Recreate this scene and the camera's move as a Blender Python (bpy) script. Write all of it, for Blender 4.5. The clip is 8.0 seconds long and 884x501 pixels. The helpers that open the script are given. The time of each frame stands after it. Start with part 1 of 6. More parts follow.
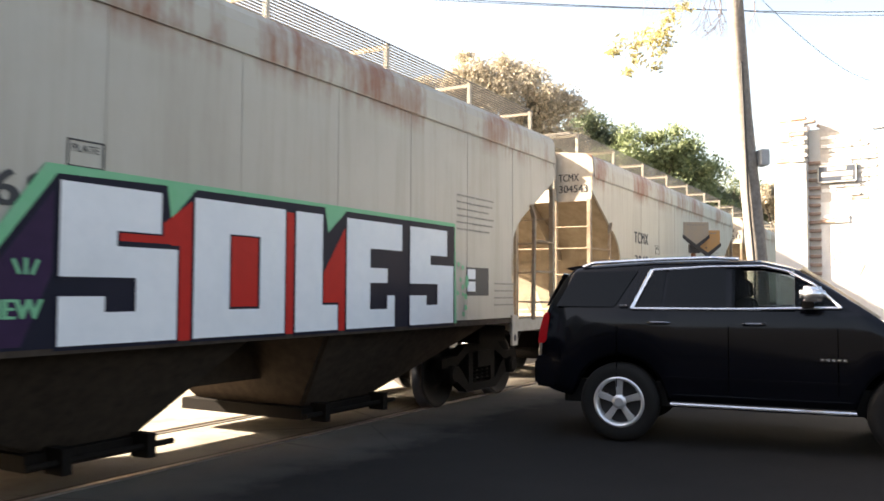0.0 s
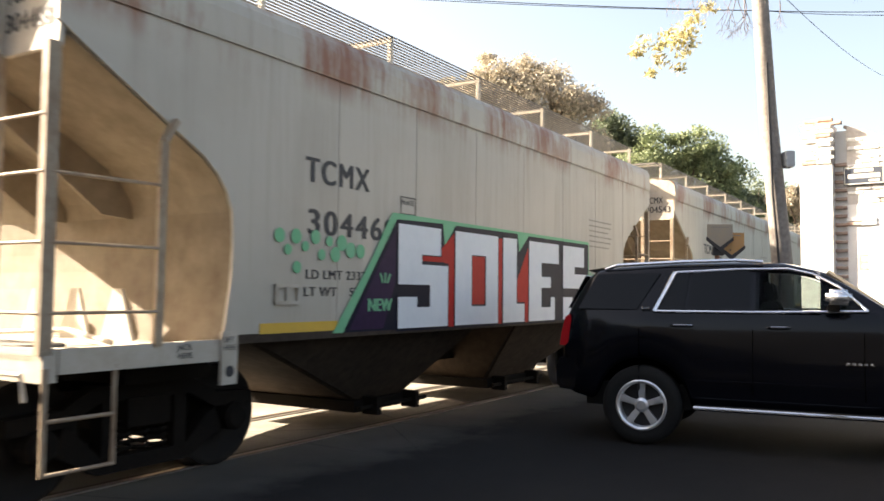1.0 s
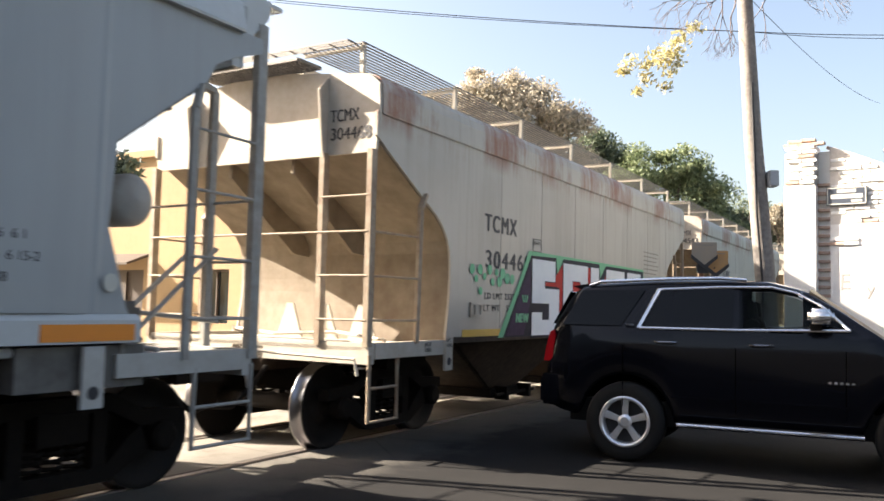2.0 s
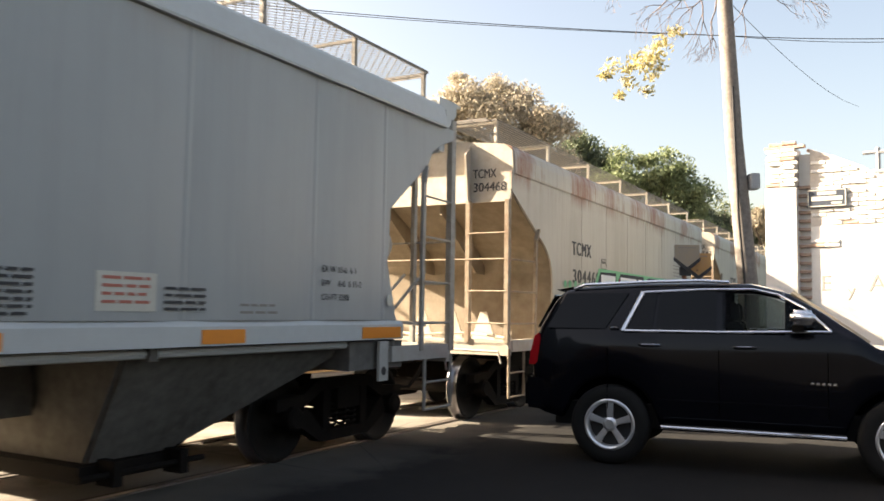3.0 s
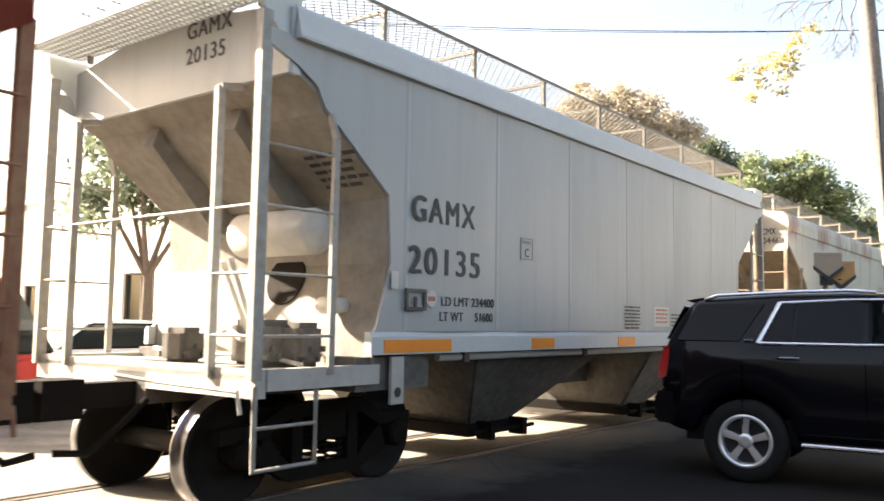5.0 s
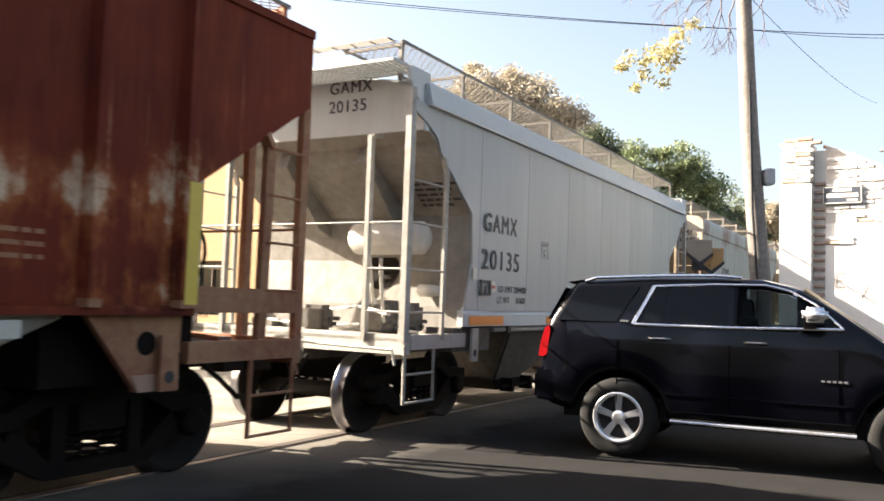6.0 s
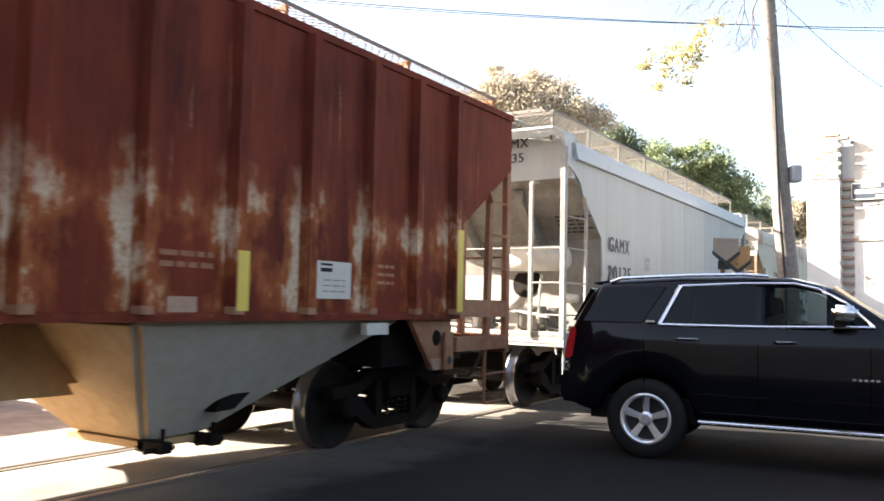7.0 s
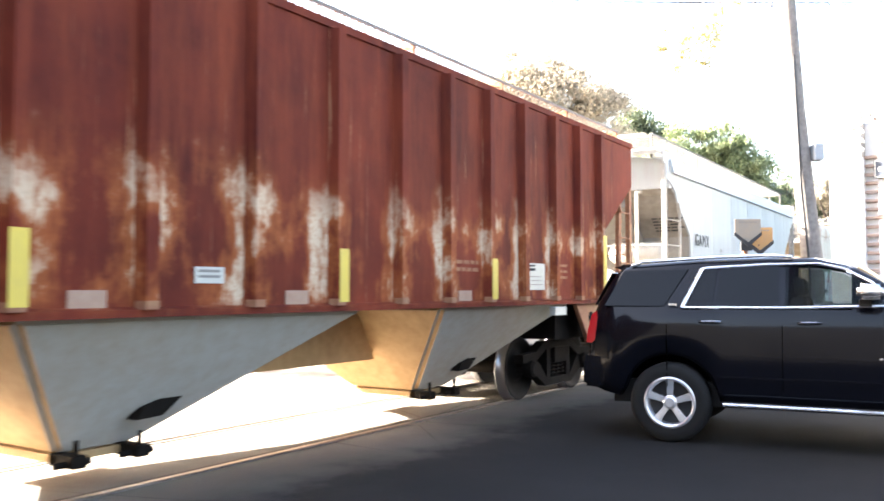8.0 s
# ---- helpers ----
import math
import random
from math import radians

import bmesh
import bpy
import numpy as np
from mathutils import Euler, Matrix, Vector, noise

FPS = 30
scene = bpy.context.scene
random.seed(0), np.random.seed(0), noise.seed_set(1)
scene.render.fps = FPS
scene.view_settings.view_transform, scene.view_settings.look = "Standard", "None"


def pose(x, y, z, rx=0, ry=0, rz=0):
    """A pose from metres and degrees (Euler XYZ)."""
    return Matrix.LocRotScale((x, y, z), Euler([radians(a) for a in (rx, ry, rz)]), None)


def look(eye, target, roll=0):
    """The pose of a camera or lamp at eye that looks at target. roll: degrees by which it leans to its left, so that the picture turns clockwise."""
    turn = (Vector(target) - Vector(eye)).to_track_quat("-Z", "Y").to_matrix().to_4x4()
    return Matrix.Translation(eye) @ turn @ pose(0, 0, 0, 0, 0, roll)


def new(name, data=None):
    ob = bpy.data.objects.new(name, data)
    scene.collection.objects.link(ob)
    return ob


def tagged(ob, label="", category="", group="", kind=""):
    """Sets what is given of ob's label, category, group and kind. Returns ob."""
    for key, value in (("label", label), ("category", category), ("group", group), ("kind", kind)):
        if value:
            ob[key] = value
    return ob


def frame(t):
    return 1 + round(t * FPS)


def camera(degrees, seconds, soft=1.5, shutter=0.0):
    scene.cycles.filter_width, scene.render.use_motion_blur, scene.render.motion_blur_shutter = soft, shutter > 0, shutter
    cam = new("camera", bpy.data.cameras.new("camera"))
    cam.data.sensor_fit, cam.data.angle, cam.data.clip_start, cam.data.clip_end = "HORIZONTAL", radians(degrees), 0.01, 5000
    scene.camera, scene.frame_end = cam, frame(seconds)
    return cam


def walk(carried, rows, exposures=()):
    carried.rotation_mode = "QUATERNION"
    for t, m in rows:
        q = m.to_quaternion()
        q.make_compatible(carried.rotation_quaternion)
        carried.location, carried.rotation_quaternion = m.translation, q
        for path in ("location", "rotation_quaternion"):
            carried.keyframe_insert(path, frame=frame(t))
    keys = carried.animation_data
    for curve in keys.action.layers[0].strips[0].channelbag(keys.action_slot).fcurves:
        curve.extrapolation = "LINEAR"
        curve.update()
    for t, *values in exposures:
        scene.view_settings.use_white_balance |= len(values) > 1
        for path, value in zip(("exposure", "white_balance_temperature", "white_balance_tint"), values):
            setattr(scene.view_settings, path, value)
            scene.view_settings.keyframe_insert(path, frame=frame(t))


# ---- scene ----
# ---- camera and its turn: it stands still, held at eye height ----
EYE_H = 1.505
TRAIN_TURN = 60.09            # heading of the track, degrees from +x
cam = camera(56.1, 8.0, 1.6, 0.3)
TURNS = [  # seconds, yaw, pitch, roll
    (0.0, 0.00, 2.85, 0.26), (0.5, -0.37, 3.92, 0.47), (1.0, 1.48, 2.95, 0.51), (1.5, 0.05, 3.73, 1.18),
    (2.0, 0.45, 3.92, 1.29), (3.3, -0.77, 4.33, 0.74), (3.5, -0.40, 4.37, 0.80), (4.0, 4.12, 4.64, 0.52),
    (4.5, 9.32, 5.04, 0.41), (4.7, 9.43, 5.14, 0.46), (5.8, 0.35, 3.64, 2.16), (6.0, 0.12, 3.53, 1.95),
    (6.5, 1.48, 3.74, 1.27), (7.0, 1.81, 3.68, 1.20), (7.5, 1.71, 3.97, 0.69), (8.0, 3.24, 2.86, -0.10)]
walk(cam, [(t, pose(0, 0, EYE_H, 90 + p, -r, y)) for t, y, p, r in TURNS],
     exposures=[(t, e, k, 13) for t, e, k in ((0.0, 3.05, 7900), (1.4, 2.55, 7600), (2.0, 2.45, 7100), (3.5, 2.6, 8500), (4.5, 3.0, 7900), (5.0, 3.0, 7700), (6.0, 2.55, 7300), (6.6, 2.75, 7200), (7.2, 3.35, 7000), (8.0, 4.4, 6900))])

# ---- light ----
world = bpy.data.worlds.new("sky")
scene.world = world
world.use_nodes = True
wn = world.node_tree
sky = wn.nodes.new("ShaderNodeTexSky")
sky.sky_type = "NISHITA"
sky.sun_disc = False
sky.sun_elevation = radians(30.7)
sky.sun_rotation = radians(-76.8)
sky.air_density, sky.dust_density, sky.ozone_density = 1.0, 3.5, 0.5
bg = wn.nodes["Background"]
bg.inputs[1].default_value = 0.063
wn.links.new(sky.outputs[0], bg.inputs[0])
sun_data = bpy.data.lights.new("sun", "SUN")
sun_data.energy, sun_data.angle, sun_data.color = 5.0, radians(0.55), (1.0, 0.95, 0.87)
sun = new("sun", sun_data)
sun.matrix_world = look((-38.96, 9.16, 23.7), (0, 0, 0))


# ---- materials ----
def nodes_of(name):
    m = bpy.data.materials.new(name)
    m.use_nodes = True
    return m, m.node_tree, m.node_tree.nodes["Principled BSDF"]


def coords(nt, scale):
    tc, mp = nt.nodes.new("ShaderNodeTexCoord"), nt.nodes.new("ShaderNodeMapping")
    mp.inputs["Scale"].default_value = scale
    nt.links.new(tc.outputs["Object"], mp.inputs[0])
    return mp.outputs[0]


def noise_tex(nt, vec, scale, detail=5.0, rough=0.6):
    n = nt.nodes.new("ShaderNodeTexNoise")
    n.inputs["Scale"].default_value, n.inputs["Detail"].default_value, n.inputs["Roughness"].default_value = scale, detail, rough
    nt.links.new(vec, n.inputs["Vector"])
    return n.outputs["Fac"]


def ramp(nt, fac, lo, hi):
    r = nt.nodes.new("ShaderNodeMapRange")
    r.inputs["From Min"].default_value, r.inputs["From Max"].default_value = lo, hi
    nt.links.new(fac, r.inputs["Value"])
    return r.outputs[0]


def math_node(nt, op, a, b):
    n = nt.nodes.new("ShaderNodeMath")
    n.operation = op
    for i, v in enumerate((a, b)):
        if isinstance(v, (int, float)):
            n.inputs[i].default_value = v
        else:
            nt.links.new(v, n.inputs[i])
    return n.outputs[0]


def mix(nt, fac, a, b):
    n = nt.nodes.new("ShaderNodeMix")
    n.data_type = "RGBA"
    for socket, v in ((n.inputs[0], fac), (n.inputs[6], a), (n.inputs[7], b)):
        if isinstance(v, tuple):
            socket.default_value = (*v, 1) if len(v) == 3 else v
        elif isinstance(v, (int, float)):
            socket.default_value = v
        else:
            nt.links.new(v, socket)
    return n.outputs[2]


def height(nt):
    tc, sp = nt.nodes.new("ShaderNodeTexCoord"), nt.nodes.new("ShaderNodeSeparateXYZ")
    nt.links.new(tc.outputs["Object"], sp.inputs[0])
    return sp.outputs["Z"]


def bump(nt, bsdf, fac, strength, distance=0.01):
    b = nt.nodes.new("ShaderNodeBump")
    b.inputs["Strength"].default_value, b.inputs["Distance"].default_value = strength, distance
    nt.links.new(fac, b.inputs["Height"])
    nt.links.new(b.outputs[0], bsdf.inputs["Normal"])


def worn(name, base, stain, rough=0.6, metal=0.0, big=0.8, fine=14.0, amount=0.5, relief=0.15, gloss=0.35):
    """A surface with blotches at two scales and a fine relief."""
    m, nt, bs = nodes_of(name)
    v = coords(nt, (1, 1, 1))
    a, b = noise_tex(nt, v, big), noise_tex(nt, v, fine, 6)
    f = math_node(nt, "MULTIPLY", math_node(nt, "ADD", ramp(nt, a, 0.35, 0.7), ramp(nt, b, 0.35, 0.75)), amount * 0.5)
    nt.links.new(mix(nt, f, base, stain), bs.inputs["Base Color"])
    nt.links.new(math_node(nt, "ADD", math_node(nt, "MULTIPLY", b, 0.25), rough - 0.12), bs.inputs["Roughness"])
    bs.inputs["Metallic"].default_value = metal
    bs.inputs["Specular IOR Level"].default_value = gloss
    if relief:
        bump(nt, bs, b, relief)
    return m


def plain(name, base, rough=0.5, metal=0.0):
    m, nt, bs = nodes_of(name)
    bs.inputs["Base Color"].default_value = (*base, 1)
    bs.inputs["Roughness"].default_value, bs.inputs["Metallic"].default_value = rough, metal
    return m


def car_paint(name, base, dirt, rust, rust_low, rust_high, rust_amount, dirt_amount):
    """Freight-car paint: faint blotches, run-down streaks, rust that bleeds in a band along the eave seam."""
    m, nt, bs = nodes_of(name)
    v, st = coords(nt, (1, 1, 1)), coords(nt, (5.0, 5.0, 0.35))
    blot, streak, grain = noise_tex(nt, v, 0.7), noise_tex(nt, st, 1.3, 6, 0.65), noise_tex(nt, v, 30, 4)
    c = mix(nt, math_node(nt, "MULTIPLY", ramp(nt, streak, 0.45, 0.8), dirt_amount), base, dirt)
    c = mix(nt, math_node(nt, "MULTIPLY", ramp(nt, blot, 0.45, 0.75), dirt_amount * 0.8), c, dirt)
    z = height(nt)
    band = math_node(nt, "MULTIPLY", ramp(nt, z, rust_low, rust_low + 0.25), ramp(nt, z, rust_high + 0.1, rust_high))
    patch = ramp(nt, math_node(nt, "MULTIPLY", noise_tex(nt, coords(nt, (0.7, 1, 0.5)), 0.9, 6, 0.7), math_node(nt, "ADD", streak, 0.5)), 0.44, 0.64)
    c = mix(nt, math_node(nt, "MULTIPLY", math_node(nt, "MULTIPLY", band, patch), rust_amount), c, rust)
    spots = ramp(nt, noise_tex(nt, v, 6.0, 8, 0.7), 0.68, 0.76)
    c = mix(nt, math_node(nt, "MULTIPLY", spots, rust_amount * 0.35), c, rust)
    nt.links.new(c, bs.inputs["Base Color"])
    nt.links.new(math_node(nt, "ADD", math_node(nt, "MULTIPLY", streak, 0.3), 0.32), bs.inputs["Roughness"])
    bump(nt, bs, math_node(nt, "ADD", math_node(nt, "MULTIPLY", blot, 4.0), math_node(nt, "MULTIPLY", grain, 0.15)), 0.12, 0.02)
    return m


def rust_paint(name, bias, panel):
    """Faded red-oxide paint: dark above, peeled to a chalky ground in the lower half; a panel peels first along its edges."""
    m, nt, bs = nodes_of(name)
    v, st = coords(nt, (1, 1, 1)), coords(nt, (3.6, 3.6, 0.4))
    blot, streak, grain = noise_tex(nt, v, 0.9, 6), noise_tex(nt, st, 1.5, 7, 0.68), noise_tex(nt, v, 26, 6, 0.7)
    c = mix(nt, ramp(nt, blot, 0.33, 0.68), (0.074, 0.013, 0.009), (0.185, 0.031, 0.015))
    c = mix(nt, math_node(nt, "MULTIPLY", ramp(nt, streak, 0.42, 0.72), 0.55), c, (0.25, 0.054, 0.021))
    z = height(nt)
    peel = math_node(nt, "ADD", math_node(nt, "MULTIPLY", noise_tex(nt, coords(nt, (1.6, 1.6, 1.1)), 1.9, 8, 0.66), 0.78), math_node(nt, "MULTIPLY", streak, 0.35))
    peel = math_node(nt, "ADD", peel, bias)
    arch = ramp(nt, math_node(nt, "ABSOLUTE", math_node(nt, "SUBTRACT", math_node(nt, "ADD", z, math_node(nt, "MULTIPLY", blot, 0.5)), 2.46), 0), 0.24, 0.03)
    peel = math_node(nt, "ADD", peel, math_node(nt, "MULTIPLY", arch, 0.075))
    if panel:
        tc, sp, info = nt.nodes.new("ShaderNodeTexCoord"), nt.nodes.new("ShaderNodeSeparateXYZ"), nt.nodes.new("ShaderNodeObjectInfo")
        nt.links.new(tc.outputs["Generated"], sp.inputs[0])
        off = math_node(nt, "ABSOLUTE", math_node(nt, "SUBTRACT", sp.outputs["X"], 0.45), 0)
        peel = math_node(nt, "ADD", peel, math_node(nt, "MULTIPLY", ramp(nt, off, 0.12, 0.5), 0.17))
        peel = math_node(nt, "ADD", peel, math_node(nt, "MULTIPLY", math_node(nt, "SUBTRACT", info.outputs["Random"], 0.5), 0.09))
    low = math_node(nt, "MULTIPLY", ramp(nt, z, 1.36, 1.46), ramp(nt, math_node(nt, "ADD", z, math_node(nt, "MULTIPLY", blot, 0.9)), 3.05, 2.55))
    halo = math_node(nt, "MULTIPLY", ramp(nt, peel, 0.52, 0.68), low)
    c = mix(nt, math_node(nt, "MULTIPLY", halo, 0.8), c, (0.40, 0.125, 0.036))
    bare = math_node(nt, "MULTIPLY", math_node(nt, "MULTIPLY", ramp(nt, peel, 0.64, 0.72), low), ramp(nt, grain, 0.25, 0.5))
    c = mix(nt, math_node(nt, "MULTIPLY", bare, 0.85), c, (0.64, 0.52, 0.37))
    runs = math_node(nt, "MULTIPLY", ramp(nt, noise_tex(nt, coords(nt, (9.0, 9.0, 0.3)), 1.9, 5, 0.65), 0.63, 0.70), ramp(nt, grain, 0.35, 0.6))
    c = mix(nt, math_node(nt, "MULTIPLY", runs, 0.5), c, (0.50, 0.27, 0.14))
    c = mix(nt, math_node(nt, "MULTIPLY", ramp(nt, grain, 0.55, 0.8), 0.35), c, (0.09, 0.022, 0.014))
    nt.links.new(c, bs.inputs["Base Color"])
    bs.inputs["Roughness"].default_value = 0.7
    bs.inputs["Specular IOR Level"].default_value = 0.12
    bump(nt, bs, grain, 0.25, 0.006)
    return m


M = {}
M["tan"] = car_paint("tan_paint", (0.43, 0.395, 0.33), (0.29, 0.24, 0.185), (0.24, 0.075, 0.028), 3.2, 3.82, 0.95, 0.5)
M["tan_end"] = worn("tan_end_paint", (0.50, 0.465, 0.40), (0.31, 0.24, 0.165), 0.6, 0, 0.9, 9, 0.7)
# Darker and browner than the end panels.
M["tan_slope"] = worn("dark_tan_slope_paint", (0.27, 0.225, 0.165), (0.11, 0.07, 0.042), 0.75, 0, 0.55, 5, 0.9)
# Brown grime, with the slope's shade darkened into the base grey.
M["grey_slope"] = worn("grimy_shaded_grey_slope", (0.25, 0.24, 0.22), (0.11, 0.085, 0.06), 0.75, 0, 0.6, 7, 0.85)
# Shade beneath the tan body is put into this dark brown.
M["tan_low"] = worn("tan_hopper_shade_dark", (0.075, 0.056, 0.042), (0.026, 0.020, 0.016), 0.8, 0, 0.8, 10, 1.0, 0.15, 0.1)
M["grey"] = car_paint("grey_paint", (0.33, 0.345, 0.34), (0.25, 0.255, 0.25), (0.30, 0.18, 0.10), 3.4, 3.9, 0.15, 0.35)
M["grey_end"] = worn("grey_end_paint", (0.46, 0.46, 0.43), (0.24, 0.19, 0.14), 0.55, 0, 0.8, 8, 0.6)
# Darker than the grey side sheets; for bays, bolsters and small fittings.
M["grey_low"] = worn("dark_grey_hopper", (0.17, 0.16, 0.145), (0.055, 0.047, 0.04), 0.75, 0, 0.8, 10, 0.9, 0.15, 0.15)
M["grey_eave"] = worn("grey_eave_paint", (0.50, 0.52, 0.51), (0.38, 0.37, 0.35), 0.5, 0, 0.7, 12, 0.4)
M["tan_rail"] = worn("rust_stained_tan_rail", (0.36, 0.30, 0.22), (0.17, 0.095, 0.055), 0.65, 0, 1.6, 12, 0.9)
# Ladder grey lowered to hold the backlit shade, besides brown grime.
M["grey_rail"] = worn("grimy_shaded_grey_rail", (0.36, 0.35, 0.32), (0.16, 0.13, 0.10), 0.6, 0, 1.5, 12, 0.7)
M["rust"] = rust_paint("red_oxide_paint", 0.0, False)
M["rust_panel"] = rust_paint("peeling_red_oxide_panel", -0.055, True)
M["rust_rib"] = rust_paint("peeling_red_oxide_rib", 0.03, False)
M["rust_end"] = worn("rusty_end_paint", (0.22, 0.075, 0.04), (0.45, 0.27, 0.14), 0.7, 0, 1.2, 12, 0.8)
M["c_low"] = worn("pale_hopper_paint", (0.56, 0.56, 0.52), (0.40, 0.31, 0.20), 0.65, 0, 0.6, 8, 0.7)
M["c_low_tan"] = worn("rust_washed_hopper", (0.50, 0.33, 0.16), (0.27, 0.14, 0.06), 0.7, 0, 0.9, 9, 0.8)
# Truck and wheel colours carry the deep shade under the wagons.
M["truck"] = worn("shade_black_cast_steel", (0.008, 0.007, 0.0065), (0.020, 0.015, 0.011), 0.85, 0, 2.0, 20, 0.8, 0.4, 0.08)
M["wheel"] = worn("wheel_steel", (0.010, 0.009, 0.008), (0.022, 0.016, 0.012), 0.7, 0, 2.0, 25, 0.7, 0.15, 0.15)
M["tread"] = plain("polished_tread", (0.34, 0.34, 0.36), 0.28, 1.0)
# Grating steel darkened to stand for its shaded underside.
M["steel"] = worn("shade_darkened_grating", (0.20, 0.185, 0.165), (0.10, 0.08, 0.06), 0.6, 0.2, 2, 30, 0.6, 0)
M["black"] = plain("black_lettering", (0.025, 0.025, 0.028), 0.6)
M["faint"] = plain("faded_lettering", (0.22, 0.20, 0.18), 0.7)
M["red_print"] = plain("red_print", (0.45, 0.14, 0.10), 0.7)
M["white_paint"] = worn("white_spray_paint", (0.80, 0.80, 0.80), (0.62, 0.64, 0.66), 0.5, 0, 1.2, 9, 0.55, 0, 0.1)
M["red_paint"] = worn("red_spray_paint", (0.55, 0.025, 0.018), (0.38, 0.022, 0.018), 0.5, 0, 1.5, 10, 0.6, 0, 0.1)
M["navy_paint"] = worn("navy_spray_paint", (0.010, 0.011, 0.022), (0.018, 0.015, 0.028), 0.5, 0, 1.5, 10, 0.6, 0, 0.1)
M["purple_paint"] = worn("purple_spray_paint", (0.040, 0.018, 0.055), (0.016, 0.012, 0.026), 0.5, 0, 1.5, 10, 0.7, 0, 0.1)
M["shade_paint"] = worn("grey_spray_shading", (0.60, 0.62, 0.64), (0.72, 0.73, 0.74), 0.5, 0, 3.0, 14, 0.8, 0, 0.1)
M["green_paint"] = worn("green_spray_paint", (0.15, 0.46, 0.24), (0.25, 0.50, 0.32), 0.5, 0, 2.5, 12, 0.6, 0, 0.1)
M["yellow"] = worn("yellow_reflector", (0.70, 0.42, 0.05), (0.50, 0.30, 0.08), 0.45, 0, 2, 15, 0.5, 0)
M["orange"] = worn("orange_reflector", (0.85, 0.27, 0.03), (0.62, 0.20, 0.04), 0.4, 0, 2, 15, 0.4, 0)
M["c_yellow"] = worn("yellow_strip", (0.70, 0.52, 0.08), (0.50, 0.36, 0.10), 0.5, 0, 3, 15, 0.5, 0)
M["placard"] = worn("white_placard", (0.56, 0.55, 0.48), (0.36, 0.33, 0.28), 0.5, 0, 4, 20, 0.5, 0)
M["patch"] = worn("bare_primer_patch", (0.40, 0.27, 0.19), (0.28, 0.13, 0.08), 0.7, 0, 3, 20, 0.6, 0)


# ---- mesh helpers ----
def part(name, bm, material, parent=None, label="", smooth=False):
    me = bpy.data.meshes.new(name)
    bmesh.ops.recalc_face_normals(bm, faces=bm.faces)
    if smooth:
        for f in bm.faces:
            f.smooth = True
    bm.to_mesh(me)
    bm.free()
    me.materials.append(material)
    ob = new(name, me)
    ob.parent = parent
    if label:
        ob["label"] = label
    return ob


def raw(name, verts, faces, material, parent=None, label=""):
    me = bpy.data.meshes.new(name)
    me.from_pydata(verts, [], faces)
    me.materials.append(material)
    ob = new(name, me)
    ob.parent = parent
    if label:
        ob["label"] = label
    return ob


def thing(name, m, label, category, group="", kind=""):
    ob = new(name)
    ob.matrix_world = m
    return tagged(ob, label, category, group, kind)


def box(bm, lo, hi, m=None):
    vs = [bm.verts.new(((lo, hi)[i][0], (lo, hi)[j][1], (lo, hi)[k][2])) for i in (0, 1) for j in (0, 1) for k in (0, 1)]
    for q in ((0, 1, 3, 2), (4, 6, 7, 5), (0, 4, 5, 1), (2, 3, 7, 6), (0, 2, 6, 4), (1, 5, 7, 3)):
        bm.faces.new([vs[i] for i in q])
    if m:
        for v in vs:
            v.co = m @ v.co
    return bm


def prism(bm, pts, axis, lo, hi):
    """A polygon in the two axes other than axis, pushed out from lo to hi."""
    def at(p, c):
        q = list(p)
        q.insert(axis, c)
        return bm.verts.new(q)
    a, b = [at(p, lo) for p in pts], [at(p, hi) for p in pts]
    bm.faces.new(a)
    bm.faces.new(b[::-1])
    n = len(pts)
    for i in range(n):
        bm.faces.new((a[i], b[i], b[(i + 1) % n], a[(i + 1) % n]))
    return bm


def tube(bm, pts, r, n=8):
    """A round bar along a line of points."""
    pts = [Vector(p) for p in pts]
    rings = []
    for i, p in enumerate(pts):
        d = (pts[min(i + 1, len(pts) - 1)] - pts[max(i - 1, 0)]).normalized()
        u = d.orthogonal().normalized() if abs(d.z) > 0.9 else d.cross(Vector((0, 0, 1))).normalized()
        w = d.cross(u)
        rr = r[i] if isinstance(r, (list, tuple)) else r
        rings.append([bm.verts.new(p + rr * (u * math.cos(a) + w * math.sin(a))) for a in (2 * math.pi * k / n for k in range(n))])
    for a, b in zip(rings, rings[1:]):
        for k in range(n):
            bm.faces.new((a[k], a[(k + 1) % n], b[(k + 1) % n], b[k]))
    bm.faces.new(rings[0])
    bm.faces.new(rings[-1][::-1])
    return bm


def lathe(bm, prof, n=32, axis=1, centre=(0, 0, 0)):
    """A profile of (along the axis, radius) turned round the y axis."""
    rings = [[bm.verts.new((centre[0] + r * math.cos(a), centre[1] + y, centre[2] + r * math.sin(a)))
              for a in (2 * math.pi * k / n for k in range(n))] for y, r in prof]
    for a, b in zip(rings, rings[1:]):
        for k in range(n):
            bm.faces.new((a[k], a[(k + 1) % n], b[(k + 1) % n], b[k]))
    return bm


def B():
    return bmesh.new()


